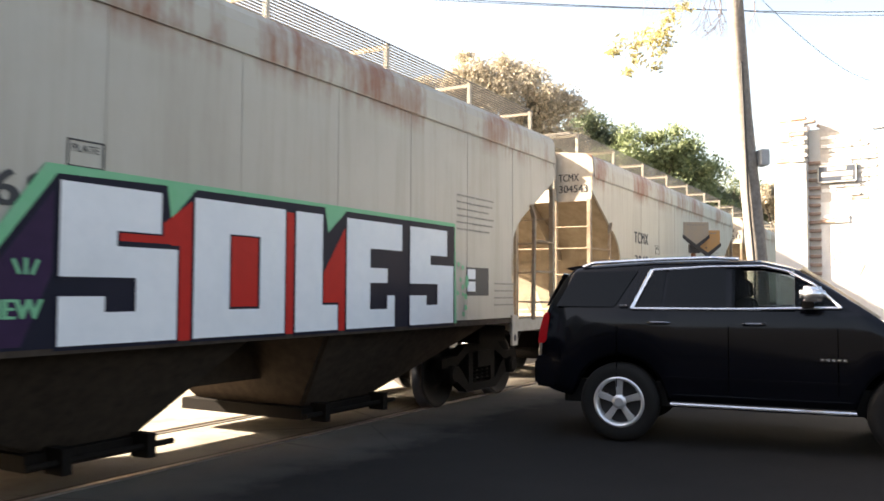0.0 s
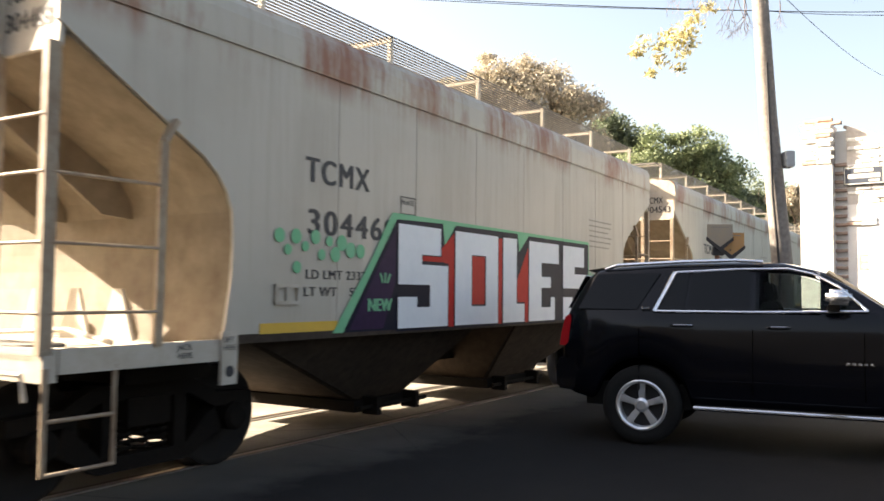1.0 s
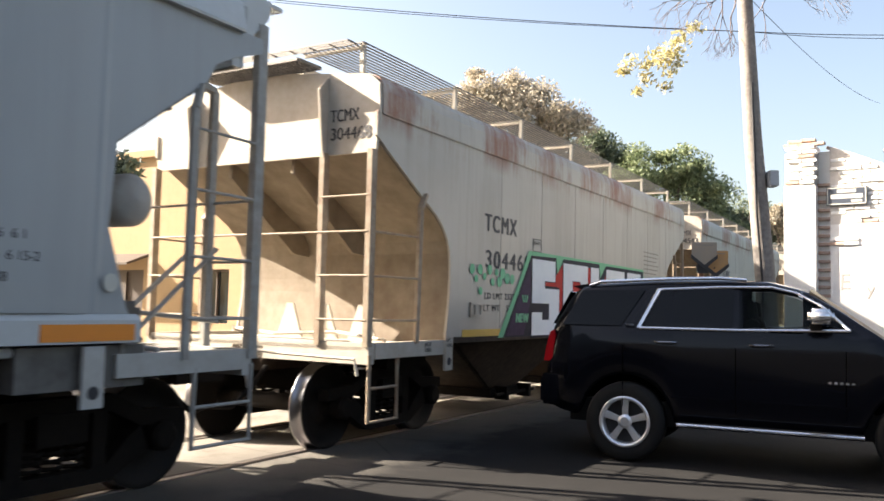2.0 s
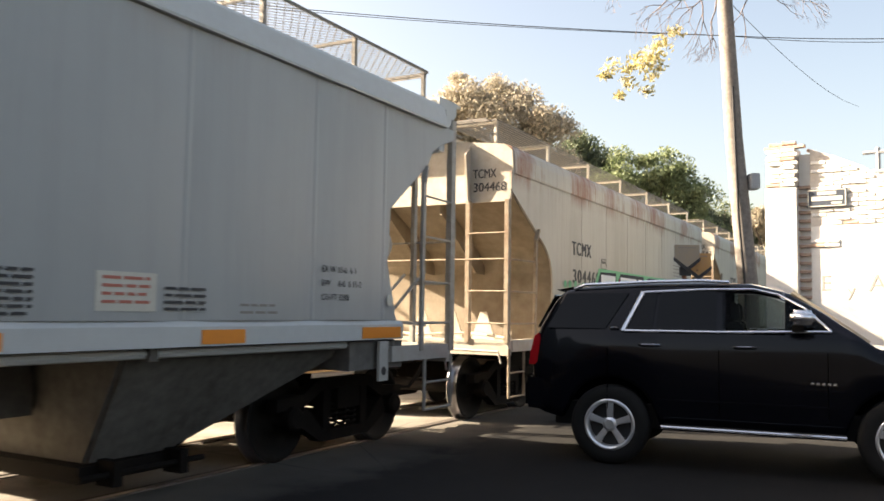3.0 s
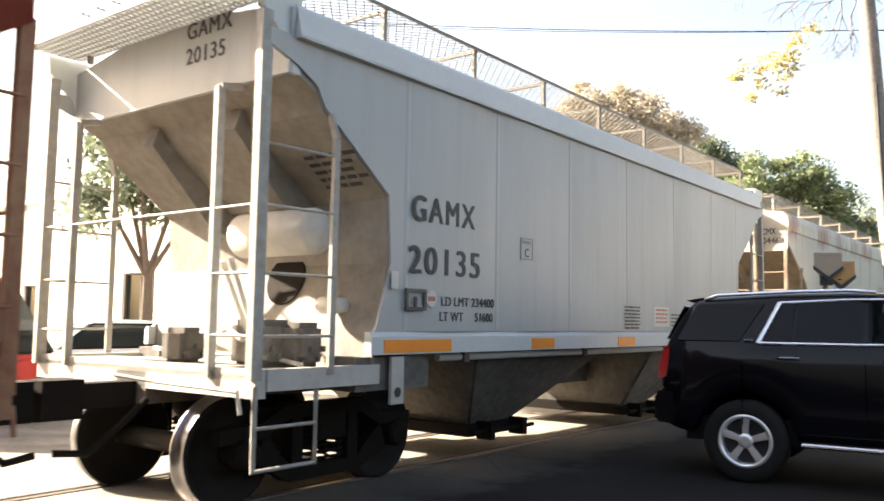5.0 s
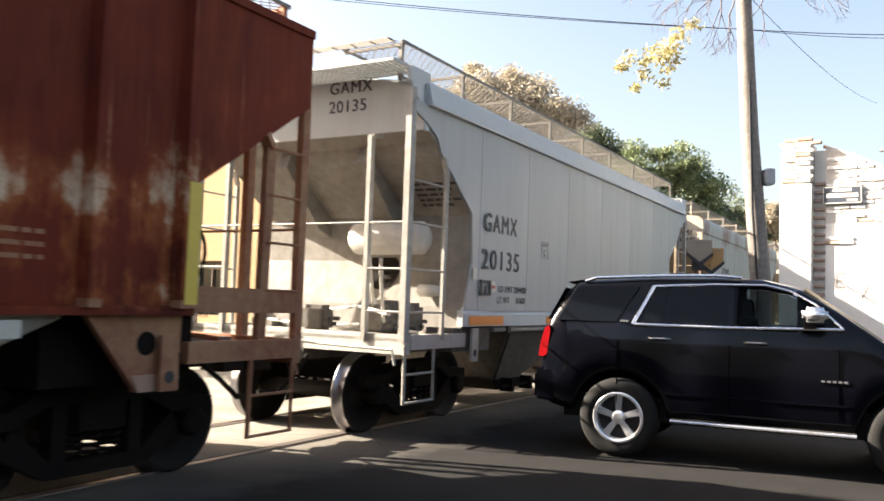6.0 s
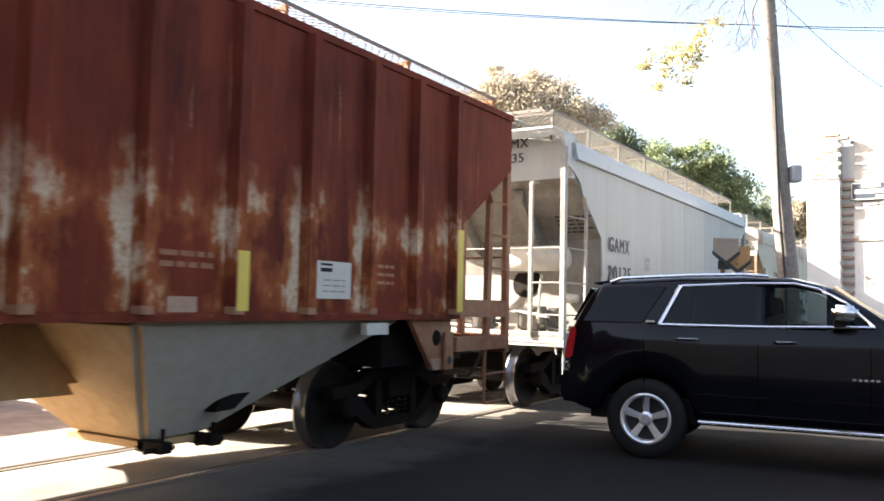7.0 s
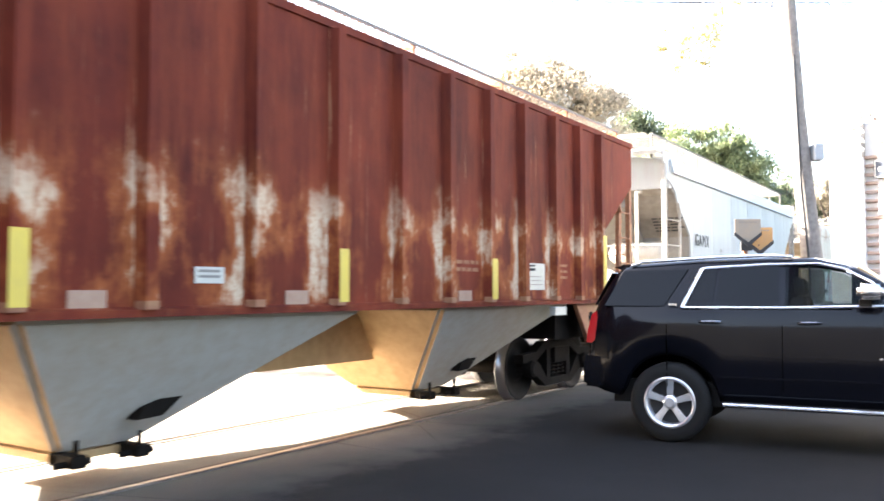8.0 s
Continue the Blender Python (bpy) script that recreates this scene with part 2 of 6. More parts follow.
def lettering(text, size, parent, m, material, name="lettering", bold=0.0, spacing=1.0, width=0.0):
    cu = bpy.data.curves.new(name, "FONT")
    cu.body, cu.size, cu.extrude, cu.space_character = text, size, 0.001, spacing
    tmp = bpy.data.objects.new(name, cu)
    me = bpy.data.meshes.new_from_object(tmp)
    bpy.data.objects.remove(tmp)
    bpy.data.curves.remove(cu)
    if width:
        xs = [v.co.x for v in me.vertices]
        me.transform(Matrix.Diagonal((width / (max(xs) - min(xs)), 1, 1, 1)))
    if bold > 0:
        strokes = bmesh.new()
        for k in (-2, -1, 0, 1, 2):
            me.transform(Matrix.Translation((bold * k, bold * 0.5 * (k % 2), 0.0004 * k)))
            strokes.from_mesh(me)
            me.transform(Matrix.Translation((-bold * k, -bold * 0.5 * (k % 2), -0.0004 * k)))
        strokes.to_mesh(me)
        strokes.free()
    me.materials.clear()
    me.materials.append(material)
    me.transform(m)
    ob = new(name, me)
    ob.parent = parent
    return ob


def on_side(x, z, y):
    """Text laid on a car's near side, base line at x, z."""
    return pose(x, y, z, 90, 0, 0)


def on_end(y, z, x):
    """Text laid on a car's rear end; reads from the far side to the near one."""
    return pose(x, y, z, 90, 0, -90)


def bars(parent, x, z, y, rows, material, name="print_bar"):
    """Unreadable print as bars: rows of (width, drop, height)."""
    bm, cut = B(), random.Random(int(x * 100))
    for w, drop, hgt in rows:
        at, end = x, x + w
        while at < end - 0.02:
            word = min(cut.uniform(0.06, 0.17) if w > 0.25 else w, end - at)
            box(bm, (at, y - 0.003, z - drop - hgt), (at + word, y, z - drop))
            at += word + 0.025
    return part(name, bm, material, parent)


# ---- ground and track ----
def track_point(a, b, z=0.0):
    c, s = math.cos(radians(TRAIN_TURN)), math.sin(radians(TRAIN_TURN))
    return Vector((a * c - b * s, a * s + b * c, z))


def ground_material():
    m, nt, bs = nodes_of("worn_street_paving")
    v = coords(nt, (1, 1, 1))
    big, mid, fine = noise_tex(nt, v, 0.22, 4), noise_tex(nt, v, 1.6, 6, 0.65), noise_tex(nt, v, 60, 4, 0.7)
    # Asphalt is kept near black to hold the shade on the near side.
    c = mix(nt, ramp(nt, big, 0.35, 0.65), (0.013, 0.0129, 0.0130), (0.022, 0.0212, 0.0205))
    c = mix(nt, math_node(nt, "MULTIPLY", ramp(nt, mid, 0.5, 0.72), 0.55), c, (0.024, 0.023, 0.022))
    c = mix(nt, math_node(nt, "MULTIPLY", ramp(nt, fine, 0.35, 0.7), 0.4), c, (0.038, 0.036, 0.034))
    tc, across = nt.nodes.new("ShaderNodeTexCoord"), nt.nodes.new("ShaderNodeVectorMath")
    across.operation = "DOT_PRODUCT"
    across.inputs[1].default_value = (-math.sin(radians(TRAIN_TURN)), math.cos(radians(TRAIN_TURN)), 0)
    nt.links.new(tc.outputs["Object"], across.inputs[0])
    # Paler across the track: dust plus sunlight painted into the colour.
    sunlit_dust = ramp(nt, math_node(nt, "ADD", across.outputs["Value"], math_node(nt, "MULTIPLY", math_node(nt, "ADD", mid, big), 1.6)), 5.9, 7.9)
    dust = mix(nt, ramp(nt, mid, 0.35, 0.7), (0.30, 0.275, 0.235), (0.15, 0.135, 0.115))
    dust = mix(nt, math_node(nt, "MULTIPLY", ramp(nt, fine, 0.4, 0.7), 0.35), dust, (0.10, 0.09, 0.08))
    c = mix(nt, sunlit_dust, c, dust)
    vo = nt.nodes.new("ShaderNodeTexVoronoi")
    vo.feature = "DISTANCE_TO_EDGE"
    vo.inputs["Scale"].default_value = 0.42
    nt.links.new(v, vo.inputs["Vector"])
    crack = math_node(nt, "LESS_THAN", math_node(nt, "ADD", vo.outputs["Distance"], math_node(nt, "MULTIPLY", mid, 0.02)), 0.013)
    c = mix(nt, math_node(nt, "MULTIPLY", crack, 0.3), c, (0.02, 0.018, 0.017))
    nt.links.new(c, bs.inputs["Base Color"])
    bs.inputs["Roughness"].default_value = 0.9
    bs.inputs["Specular IOR Level"].default_value = 0.06
    bump(nt, bs, math_node(nt, "ADD", fine, math_node(nt, "MULTIPLY", mid, 2)), 0.35, 0.01)
    return m


ground_bm = B()
bmesh.ops.create_grid(ground_bm, x_segments=60, y_segments=60, size=600)
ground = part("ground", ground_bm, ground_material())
tagged(ground, "worn dark asphalt street, paler along the track with dust and painted sunlight", "ground", kind="structure")

RAIL_STEEL = worn("rail_head_steel", (0.30, 0.27, 0.25), (0.14, 0.09, 0.06), 0.4, 0.8, 1.5, 20, 0.7)
GROOVE = worn("flangeway_dirt", (0.05, 0.042, 0.035), (0.10, 0.08, 0.06), 0.9, 0, 2, 20, 0.7)
for side_y in (-0.75, 0.75):
    rail = thing("rail", Matrix.Translation(track_point(0, 6.3 + side_y)) @ pose(0, 0, 0, 0, 0, TRAIN_TURN),
                 "worn steel rail set flush in the paving", "rail", "rails of the track", "structure")
    bm = B()
    prism(bm, [(-0.036, -0.02), (-0.036, 0.012), (-0.028, 0.018), (0.028, 0.018), (0.036, 0.012), (0.036, -0.02)], 0, -40, 150)
    part("rail_head", bm, RAIL_STEEL, rail)
    inner = 1 if side_y < 0 else -1
    bm = B()
    box(bm, (-40, min(0.036 * inner, 0.12 * inner), -0.02), (150, max(0.036 * inner, 0.12 * inner), 0.008))
    part("flangeway", bm, GROOVE, rail)


# ---- train ----
TRACK_B = 6.3                 # the track's middle, metres from the eye across the track


def spot(a, s=0.0):
    return Matrix.Translation(track_point(a + s, TRACK_B)) @ pose(0, 0, 0, 0, 0, TRAIN_TURN)


WHEEL_R = 0.44
wheelsets, cars = [], []


def wheelset(parent, x):
    bm = B()
    lathe(bm, [(-1.02, 0.0), (-1.02, 0.075), (-0.86, 0.075), (-0.86, 0.09), (0.86, 0.09), (0.86, 0.075), (1.02, 0.075), (1.02, 0.0)], 16)
    ws = part("wheelset", bm, M["wheel"], parent, smooth=True)
    ws.location = (x, 0, WHEEL_R)
    for s in (-1, 1):
        bm = B()
        lathe(bm, [(s * y, r) for y, r in ((0.81, 0.09), (0.83, 0.13), (0.755, 0.17), (0.76, 0.34), (0.83, 0.385), (0.83, 0.432), (0.826, 0.438))], 40)
        lathe(bm, [(s * y, r) for y, r in ((0.70, 0.09), (0.72, 0.34), (0.685, 0.385), (0.685, 0.455))], 40)
        part("wheel_disc", bm, M["wheel"], ws, smooth=True)
        bm = B()
        lathe(bm, [(s * y, r) for y, r in ((0.826, 0.438), (0.72, 0.442), (0.712, 0.466), (0.69, 0.466), (0.685, 0.455))], 40)
        part("wheel_tread", bm, M["tread"], ws, "bright worn wheel tread", smooth=True)
    wheelsets.append(ws)
    return ws


def truck(parent, x):
    """A two-axle freight truck."""
    bm = B()
    box(bm, (-0.20, -1.05, 0.48), (0.20, 1.05, 0.70))
    box(bm, (-0.3, -0.3, 0.70), (0.3, 0.3, 0.78))
    tr = part("truck", bm, M["truck"], parent, "black two-axle truck with under-train shade in its colour")
    tr.location = (x, 0, 0)
    for s in (-1, 1):
        bm = B()
        y0, y1 = s * 0.94 - 0.07, s * 0.94 + 0.07
        prism(bm, [(-1.12, 0.52), (-1.12, 0.64), (-0.72, 0.66), (-0.45, 0.80), (0.45, 0.80), (0.72, 0.66), (1.12, 0.64), (1.12, 0.52), (0.70, 0.54), (0.42, 0.68), (-0.42, 0.68), (-0.70, 0.54)], 1, y0, y1)
        prism(bm, [(-0.70, 0.54), (-0.78, 0.36), (-0.42, 0.16), (0.42, 0.16), (0.78, 0.36), (0.70, 0.54), (0.60, 0.48), (0.38, 0.27), (-0.38, 0.27), (-0.60, 0.48)], 1, y0, y1)
        for c in (-0.33, 0.33):
            box(bm, (c - 0.06, y0, 0.25), (c + 0.06, y1, 0.70))
        part("side_frame", bm, M["truck"], tr)
        for c in (-0.16, 0.0, 0.16):
            bm = B()
            turns = [(c + 0.065 * math.cos(k * 0.9), s * 0.94 + 0.065 * math.sin(k * 0.9), 0.28 + k * 0.0075) for k in range(38)]
            tube(bm, turns, 0.016, 5)
            part("spring", bm, M["truck"], tr)
        for c in (-0.89, 0.89):
            bm = B()
            lathe(bm, [(s * 0.93, 0.12), (s * 1.06, 0.12), (s * 1.09, 0.09), (s * 1.09, 0.0)], 16, centre=(c, 0, WHEEL_R))
            part("bearing_cap", bm, M["truck"], tr)
    bm = B()
    for c in (-0.36, 0.36):
        box(bm, (c - 0.05, -0.85, 0.30), (c + 0.05, 0.85, 0.38))
    part("brake_beam", bm, M["truck"], tr)
    for c in (-0.89, 0.89):
        wheelset(parent, x + c)
    return tr


def grating(parent, x0, x1, y0, y1, z, material, step=0.16, n=9):
    """Bars along the walk with cross bars."""
    bm = B()
    for i in range(n + 1):
        y = y0 + (y1 - y0) * i / n
        box(bm, (x0, y - 0.0045, z - 0.017), (x1, y + 0.0045, z))
    k = max(1, int((x1 - x0) / step))
    for i in range(k + 1):
        x = x0 + (x1 - x0) * i / k
        box(bm, (x - 0.006, y0, z - 0.022), (x + 0.006, y1, z - 0.004))
    return tagged(part("running_board", bm, material, parent, "open steel grating walkway"), kind="stuff")


def diamond_grating(parent, x0, x1, y0, y1, z, material, pitch=0.115):
    """Expanded-metal walkway: crossing strands between two edge bars."""
    verts, faces = [], []

    def strand(p, q, half, z0, z1):
        d = (Vector(q) - Vector(p)).normalized() * half
        b = len(verts)
        for px_, py_ in ((p[0] - d.y, p[1] + d.x), (p[0] + d.y, p[1] - d.x), (q[0] + d.y, q[1] - d.x), (q[0] - d.y, q[1] + d.x)):
            verts.append((px_, py_, z0))
            verts.append((px_, py_, z1))
        faces.extend([[b + k for k in f] for f in ((0, 2, 4, 6), (1, 7, 5, 3), (0, 1, 3, 2), (2, 3, 5, 4), (4, 5, 7, 6), (6, 7, 1, 0))])
    run = (y1 - y0) * 1.1
    x = x0 - run
    while x < x1:
        for flip_y in (0, 1):
            a, b = max(x, x0), min(x + run, x1)
            f0, f1 = (a - x) / run, (b - x) / run
            if flip_y:
                f0, f1 = 1 - f0, 1 - f1
            strand((a, y0 + (y1 - y0) * f0), (b, y0 + (y1 - y0) * f1), 0.0045, z - 0.008, z - 0.002)
        x += pitch
    for y in (y0, y1):
        strand((x0, y), (x1, y), 0.008, z - 0.03, z + 0.004)
    return tagged(raw("running_board", verts, faces, material, parent, "open diamond-mesh steel walkway"), kind="stuff")


def roof_walk(parent, length, eave_z, board_z, material, post_mat, gap=1.83, outer=1.30, mesh=False):
    for s in (-1, 1):
        y0, y1 = sorted((s * outer, s * 0.48))
        if mesh:
            diamond_grating(parent, 0.15, length - 0.15, y0, y1, board_z, material)
        else:
            grating(parent, 0.15, length - 0.15, y0, y1, board_z, material, gap, 13)
        k = int((length - 0.4) / gap)
        for i in range(k + 1):
            x = 0.2 + (length - 0.4) * i / k
            bm = B()
            box(bm, (x - 0.025, s * (outer - 0.03) - 0.02, eave_z + 0.02), (x + 0.025, s * (outer - 0.03) + 0.02, board_z - 0.01))
            box(bm, (x - 0.02, y0, board_z - 0.06), (x + 0.02, y1, board_z - 0.03))
            part("board_bracket", bm, post_mat, parent)
    for y0, y1, x0, x1 in ((-1.2, 1.2, 0.02, 0.14), (-1.2, 1.2, length - 0.14, length - 0.02)):
        grating(parent, x0, x1, y0, y1, board_z, material, 0.06)
    for i in range(4):
        x = length * (i + 0.5) / 4
        bm = B()
        box(bm, (x - 1.15, -0.34, eave_z + 0.12), (x + 1.15, 0.34, eave_z + 0.34))
        part("roof_hatch", bm, post_mat, parent)


def ladder(parent, posts, rungs, material, r=0.012):
    """posts: lists of points with half sizes; rungs: pairs of points."""
    for pts, half in posts:
        bm = B()
        for p, q in zip(pts, pts[1:]):
            d = Vector(q) - Vector(p)
            box(bm, (-half[0], -half[1], 0), (half[0], half[1], d.length), Matrix.Translation(p) @ d.to_track_quat("Z", "Y").to_matrix().to_4x4())
        part("ladder_post", bm, material, parent)
    for p, q in rungs:
        part("rung", tube(B(), [p, q], r, 8), material, parent)


def bay(parent, x0, x1, xb0, xb1, top_y, bot_y, zt, zb, material, plates=None, gate=True, round_by=0.03):
    """A tapered hopper bay with its outlet gate."""
    bm = B()
    t = [bm.verts.new(p) for p in ((x0, -top_y, zt), (x1, -top_y, zt), (x1, top_y, zt), (x0, top_y, zt))]
    b = [bm.verts.new(p) for p in ((xb0, -bot_y, zb), (xb1, -bot_y, zb), (xb1, bot_y, zb), (xb0, bot_y, zb))]
    for i in range(4):
        bm.faces.new((t[i], t[(i + 1) % 4], b[(i + 1) % 4], b[i]))
    bm.faces.new(t[::-1])
    bm.faces.new(b)
    bmesh.ops.bevel(bm, geom=[e for e in bm.edges], offset=round_by, segments=2 if round_by < 0.05 else 5, affect="EDGES")
    hop = part("hopper_bay", bm, material, parent)
    if gate:
        bm = B()
        box(bm, (xb0 - 0.12, -bot_y - 0.1, zb - 0.1), (xb1 + 0.12, bot_y + 0.1, zb + 0.02))
        for c in (xb0 + 0.05, xb1 - 0.1):
            box(bm, (c, -bot_y - 0.28, zb - 0.13), (c + 0.08, -bot_y - 0.08, zb + 0.06))
        tube(bm, [(xb0 - 0.2, -bot_y - 0.22, zb - 0.04), (xb1 + 0.2, -bot_y - 0.22, zb - 0.04)], 0.025)
        part("outlet_gate", bm, plates or M["truck"], hop)
    return hop


def coupler(parent, x, s):
    bm = B()
    box(bm, (min(x, x + s * 0.62), -0.09, 0.78), (max(x, x + s * 0.62), 0.09, 0.98))
    prism(bm, [(x + s * 0.5, -0.18), (x + s * 0.82, -0.16), (x + s * 0.84, 0.05), (x + s * 0.66, 0.18), (x + s * 0.5, 0.14)], 2, 0.72, 1.02)
    part("coupler", bm, M["truck"], parent)
    bm = B()
    tube(bm, [(x + s * 0.05, -0.32, 0.85), (x + s * 0.3, -0.36, 0.66), (x + s * 0.55, -0.34, 0.48), (x + s * 0.78, -0.28, 0.50)], 0.028)
    part("brake_hose", bm, M["truck"], parent)


def sill_step(parent, x0, x1, z, material, top=1.02):
    bm = B()
    tube(bm, [(x0, -1.58, top), (x0, -1.58, z), (x1, -1.58, z), (x1, -1.58, top)], 0.022)
    tube(bm, [(x0, -1.58, (z + top) / 2), (x1, -1.58, (z + top) / 2)], 0.014)
    part("sill_step", bm, material, parent)


def curved_side(pts, n=5):
    """Rounds the corners of an outline by cutting them."""
    for _ in range(2):
        out = []
        for p, q in zip(pts, pts[1:]):
            out += [(p[0] * 0.75 + q[0] * 0.25, p[1] * 0.75 + q[1] * 0.25), (p[0] * 0.25 + q[0] * 0.75, p[1] * 0.25 + q[1] * 0.75)]
        pts = [pts[0]] + out + [pts[-1]]
    return pts


def end_deck(parent, length, material, low_mat, x_in=1.5):
    """The platform at both ends, its sills, posts' feet and lift plates."""
    for f in (0, 1):
        e = (lambda x: x) if f == 0 else (lambda x: length - x)
        bm = B()
        box(bm, (min(e(0), e(x_in)), -1.5, 1.06), (max(e(0), e(x_in)), 1.5, 1.10))
        box(bm, (min(e(0), e(0.10)), -1.58, 0.93), (max(e(0), e(0.10)), 1.58, 1.14))
        part("end_platform", bm, material, parent)
        for s in (-1, 1):
            bm = B()
            y0, y1 = sorted((s * 1.60, s * 1.52))
            box(bm, (min(e(0.1), e(x_in)), y0, 0.98), (max(e(0.1), e(x_in)), y1, 1.14))
            part("side_beam", bm, material, parent)
            bm = B()
            prism(bm, [(min(e(1.42), e(1.58)), 0.80), (max(e(1.42), e(1.58)), 0.80), (max(e(1.42), e(1.58)), 1.20), (min(e(1.42), e(1.58)), 1.20)], 1, s * 1.60, s * 1.63)
            part("lift_plate", bm, material, parent)
            bm = B()
            lathe(bm, [(s * 1.632, 0.045), (s * 1.634, 0.0)], 14, centre=(e(1.5), 0, 0.90))
            part("lift_hole", bm, M["black"], parent)
        coupler(parent, e(0.0), -1 if f == 0 else 1)
        bm = B()
        tube(bm, [(e(-0.06), -1.5, 0.82), (e(-0.06), -1.46, 0.98), (e(-0.09), -0.5, 1.0), (e(-0.22), -0.12, 1.04)], 0.016)
        part("uncoupling_lever", bm, material, parent)
        bm = box(B(), (min(e(0.14), e(0.62)), -0.9, 1.10), (max(e(0.14), e(0.62)), 1.3, 1.125))
        part("crossover_board", bm, M["steel"], parent)
        bm = B()
        tube(bm, [(e(0.7), -1.3, 1.14), (e(0.9), -0.5, 1.20), (e(0.75), 0.3, 1.16), (e(1.0), 1.2, 1.2)], 0.02)
        part("deck_pipe", bm, material, parent)
    bm = B()
    box(bm, (0, -0.22, 0.80), (length, 0.22, 1.06))
    part("centre_sill", bm, low_mat, parent)


def block_letter(parent, strokes, x0, x1, z0, z1, y, material, depth=0.004, grow=0.0):
    """A letter of straight strokes given as boxes in a 0..1 square."""
    bm = B()
    for a, b, c, d in strokes:
        box(bm, (x0 + (x1 - x0) * a - grow, y - depth, z0 + (z1 - z0) * b - grow), (x0 + (x1 - x0) * c + grow, y, z0 + (z1 - z0) * d + grow))
    return part("graffiti_letter", bm, material, parent)


S_ST = [(0, 0.72, 0.84, 1.0), (0, 0.42, 0.45, 0.72), (0, 0.42, 1, 0.62), (0.62, 0.18, 1.0, 0.42), (0, 0.0, 1.0, 0.2), (0, 0.2, 0.36, 0.3)]
O_ST = [(0, 0.0, 0.36, 1.0), (0.70, 0.0, 1.0, 1.0), (0.36, 0.0, 0.70, 0.2), (0.36, 0.76, 0.70, 1.0)]
L_ST = [(0, 0.0, 0.62, 1.0), (0.62, 0.0, 1.0, 0.22)]
E_ST = [(0, 0.0, 0.4, 1.0), (0.4, 0.74, 1.0, 1.0), (0.4, 0.42, 0.72, 0.56), (0.4, 0.0, 0.86, 0.17), (0.72, 0.17, 0.86, 0.30)]


def graffiti(car, y):
    y -= 0.013
    bm = B()
    prism(bm, [(2.75, 1.14), (3.3, 1.80), (3.66, 2.30), (8.9, 2.30), (8.94, 1.14)], 1, y - 0.001, y)
    part("graffiti_halo", bm, M["green_paint"], car, "green sprayed outline behind block letters")
    bm = B()
    prism(bm, [(2.90, 1.14), (3.74, 2.24), (4.62, 2.26), (4.66, 2.02), (4.90, 2.26), (6.45, 2.27), (6.50, 2.04), (6.78, 2.26), (8.88, 2.26), (8.88, 1.14)], 1, y - 0.003, y - 0.001)
    part("graffiti_shadow", bm, M["navy_paint"], car, "navy block shadow of the letters")
    for x0, x1, z0, z1 in ((4.15, 4.98, 1.84, 1.99), (4.66, 4.88, 1.14, 2.02), (5.10, 5.70, 1.36, 2.02), (5.84, 6.08, 1.14, 2.18), (6.28, 6.84, 1.14, 1.40)):
        part("graffiti_fill", box(B(), (x0, y - 0.005, z0), (x1, y - 0.003, z1)), M["red_paint"], car, "red sprayed fill between letters")
    for pts in ([(4.60, 1.99), (4.90, 2.20), (4.90, 1.99)], [(6.38, 1.40), (6.78, 1.40), (6.80, 2.16), (6.40, 1.62)]):
        part("graffiti_fill", prism(B(), pts, 1, y - 0.005, y - 0.003), M["red_paint"], car, "red sprayed fill between letters")
    part("graffiti_shade", prism(B(), [(2.98, 1.16), (3.40, 1.72), (3.72, 2.14), (3.72, 1.62), (3.52, 1.16)], 1, y - 0.0045, y - 0.003), M["purple_paint"], car, "purple sprayed block shade")
    for st, x0, x1 in ((S_ST, 3.76, 4.72), (O_ST, 4.88, 5.90), (L_ST, 6.04, 6.64), (E_ST, 6.78, 7.74), (S_ST, 7.90, 8.84)):
        block_letter(car, st, x0, x1, 1.145, 2.215, y - 0.005, M["navy_paint"], 0.002, 0.022)
        block_letter(car, st, x0, x1, 1.15, 2.20, y - 0.008, M["white_paint"], 0.003)
    for x0, x1, z0, z1 in ((5.02, 5.16, 1.5, 2.0), (3.98, 4.12, 1.92, 2.1), (4.3, 4.6, 1.17, 1.24), (5.66, 5.80, 1.25, 1.6), (6.10, 6.19, 1.5, 1.9), (6.86, 6.95, 1.2, 1.7), (8.4, 8.62, 1.6, 1.68)):
        part("graffiti_shading", prism(B(), [(x0, z0), (x1 - 0.03, z0 + 0.03), (x1, z1 - 0.04), (x0 + 0.03, z1)], 1, y - 0.0095, y - 0.008), M["shade_paint"], car)
    rnd = random.Random(4)
    dots = []
    for _ in range(400):
        cx, cz, r = rnd.uniform(1.98, 3.25), rnd.uniform(1.36, 2.02), rnd.uniform(0.045, 0.075)
        inside = cz > 1.22 + (cx - 2.6) * 1.2 and cz > 2.0 - (cx - 1.9) * 0.9 and not (cx > 2.3 and 1.40 < cz < 1.76)
        if inside and all((cx - a) ** 2 + (cz - b) ** 2 > 0.135 ** 2 for a, b in dots) and len(dots) < 26:
            dots.append((cx, cz))
            part("graffiti_dot", lathe(B(), [(y - 0.0005, 0.0), (y - 0.0005, r), (y, r)], 12, centre=(cx, 0, cz)), M["green_paint"], car)
    for _ in range(14):
        cx, cz, r = rnd.uniform(8.95, 9.2), rnd.uniform(1.2, 1.9), rnd.uniform(0.015, 0.045)
        part("graffiti_dot", lathe(B(), [(y - 0.0005, 0.0), (y - 0.0005, r), (y, r)], 10, centre=(cx, 0, cz)), M["green_paint"], car)
    lettering("NEW", 0.17, car, on_side(3.26, 1.33, y - 0.006), M["green_paint"], "graffiti_word", 0.004)
    bm = B()
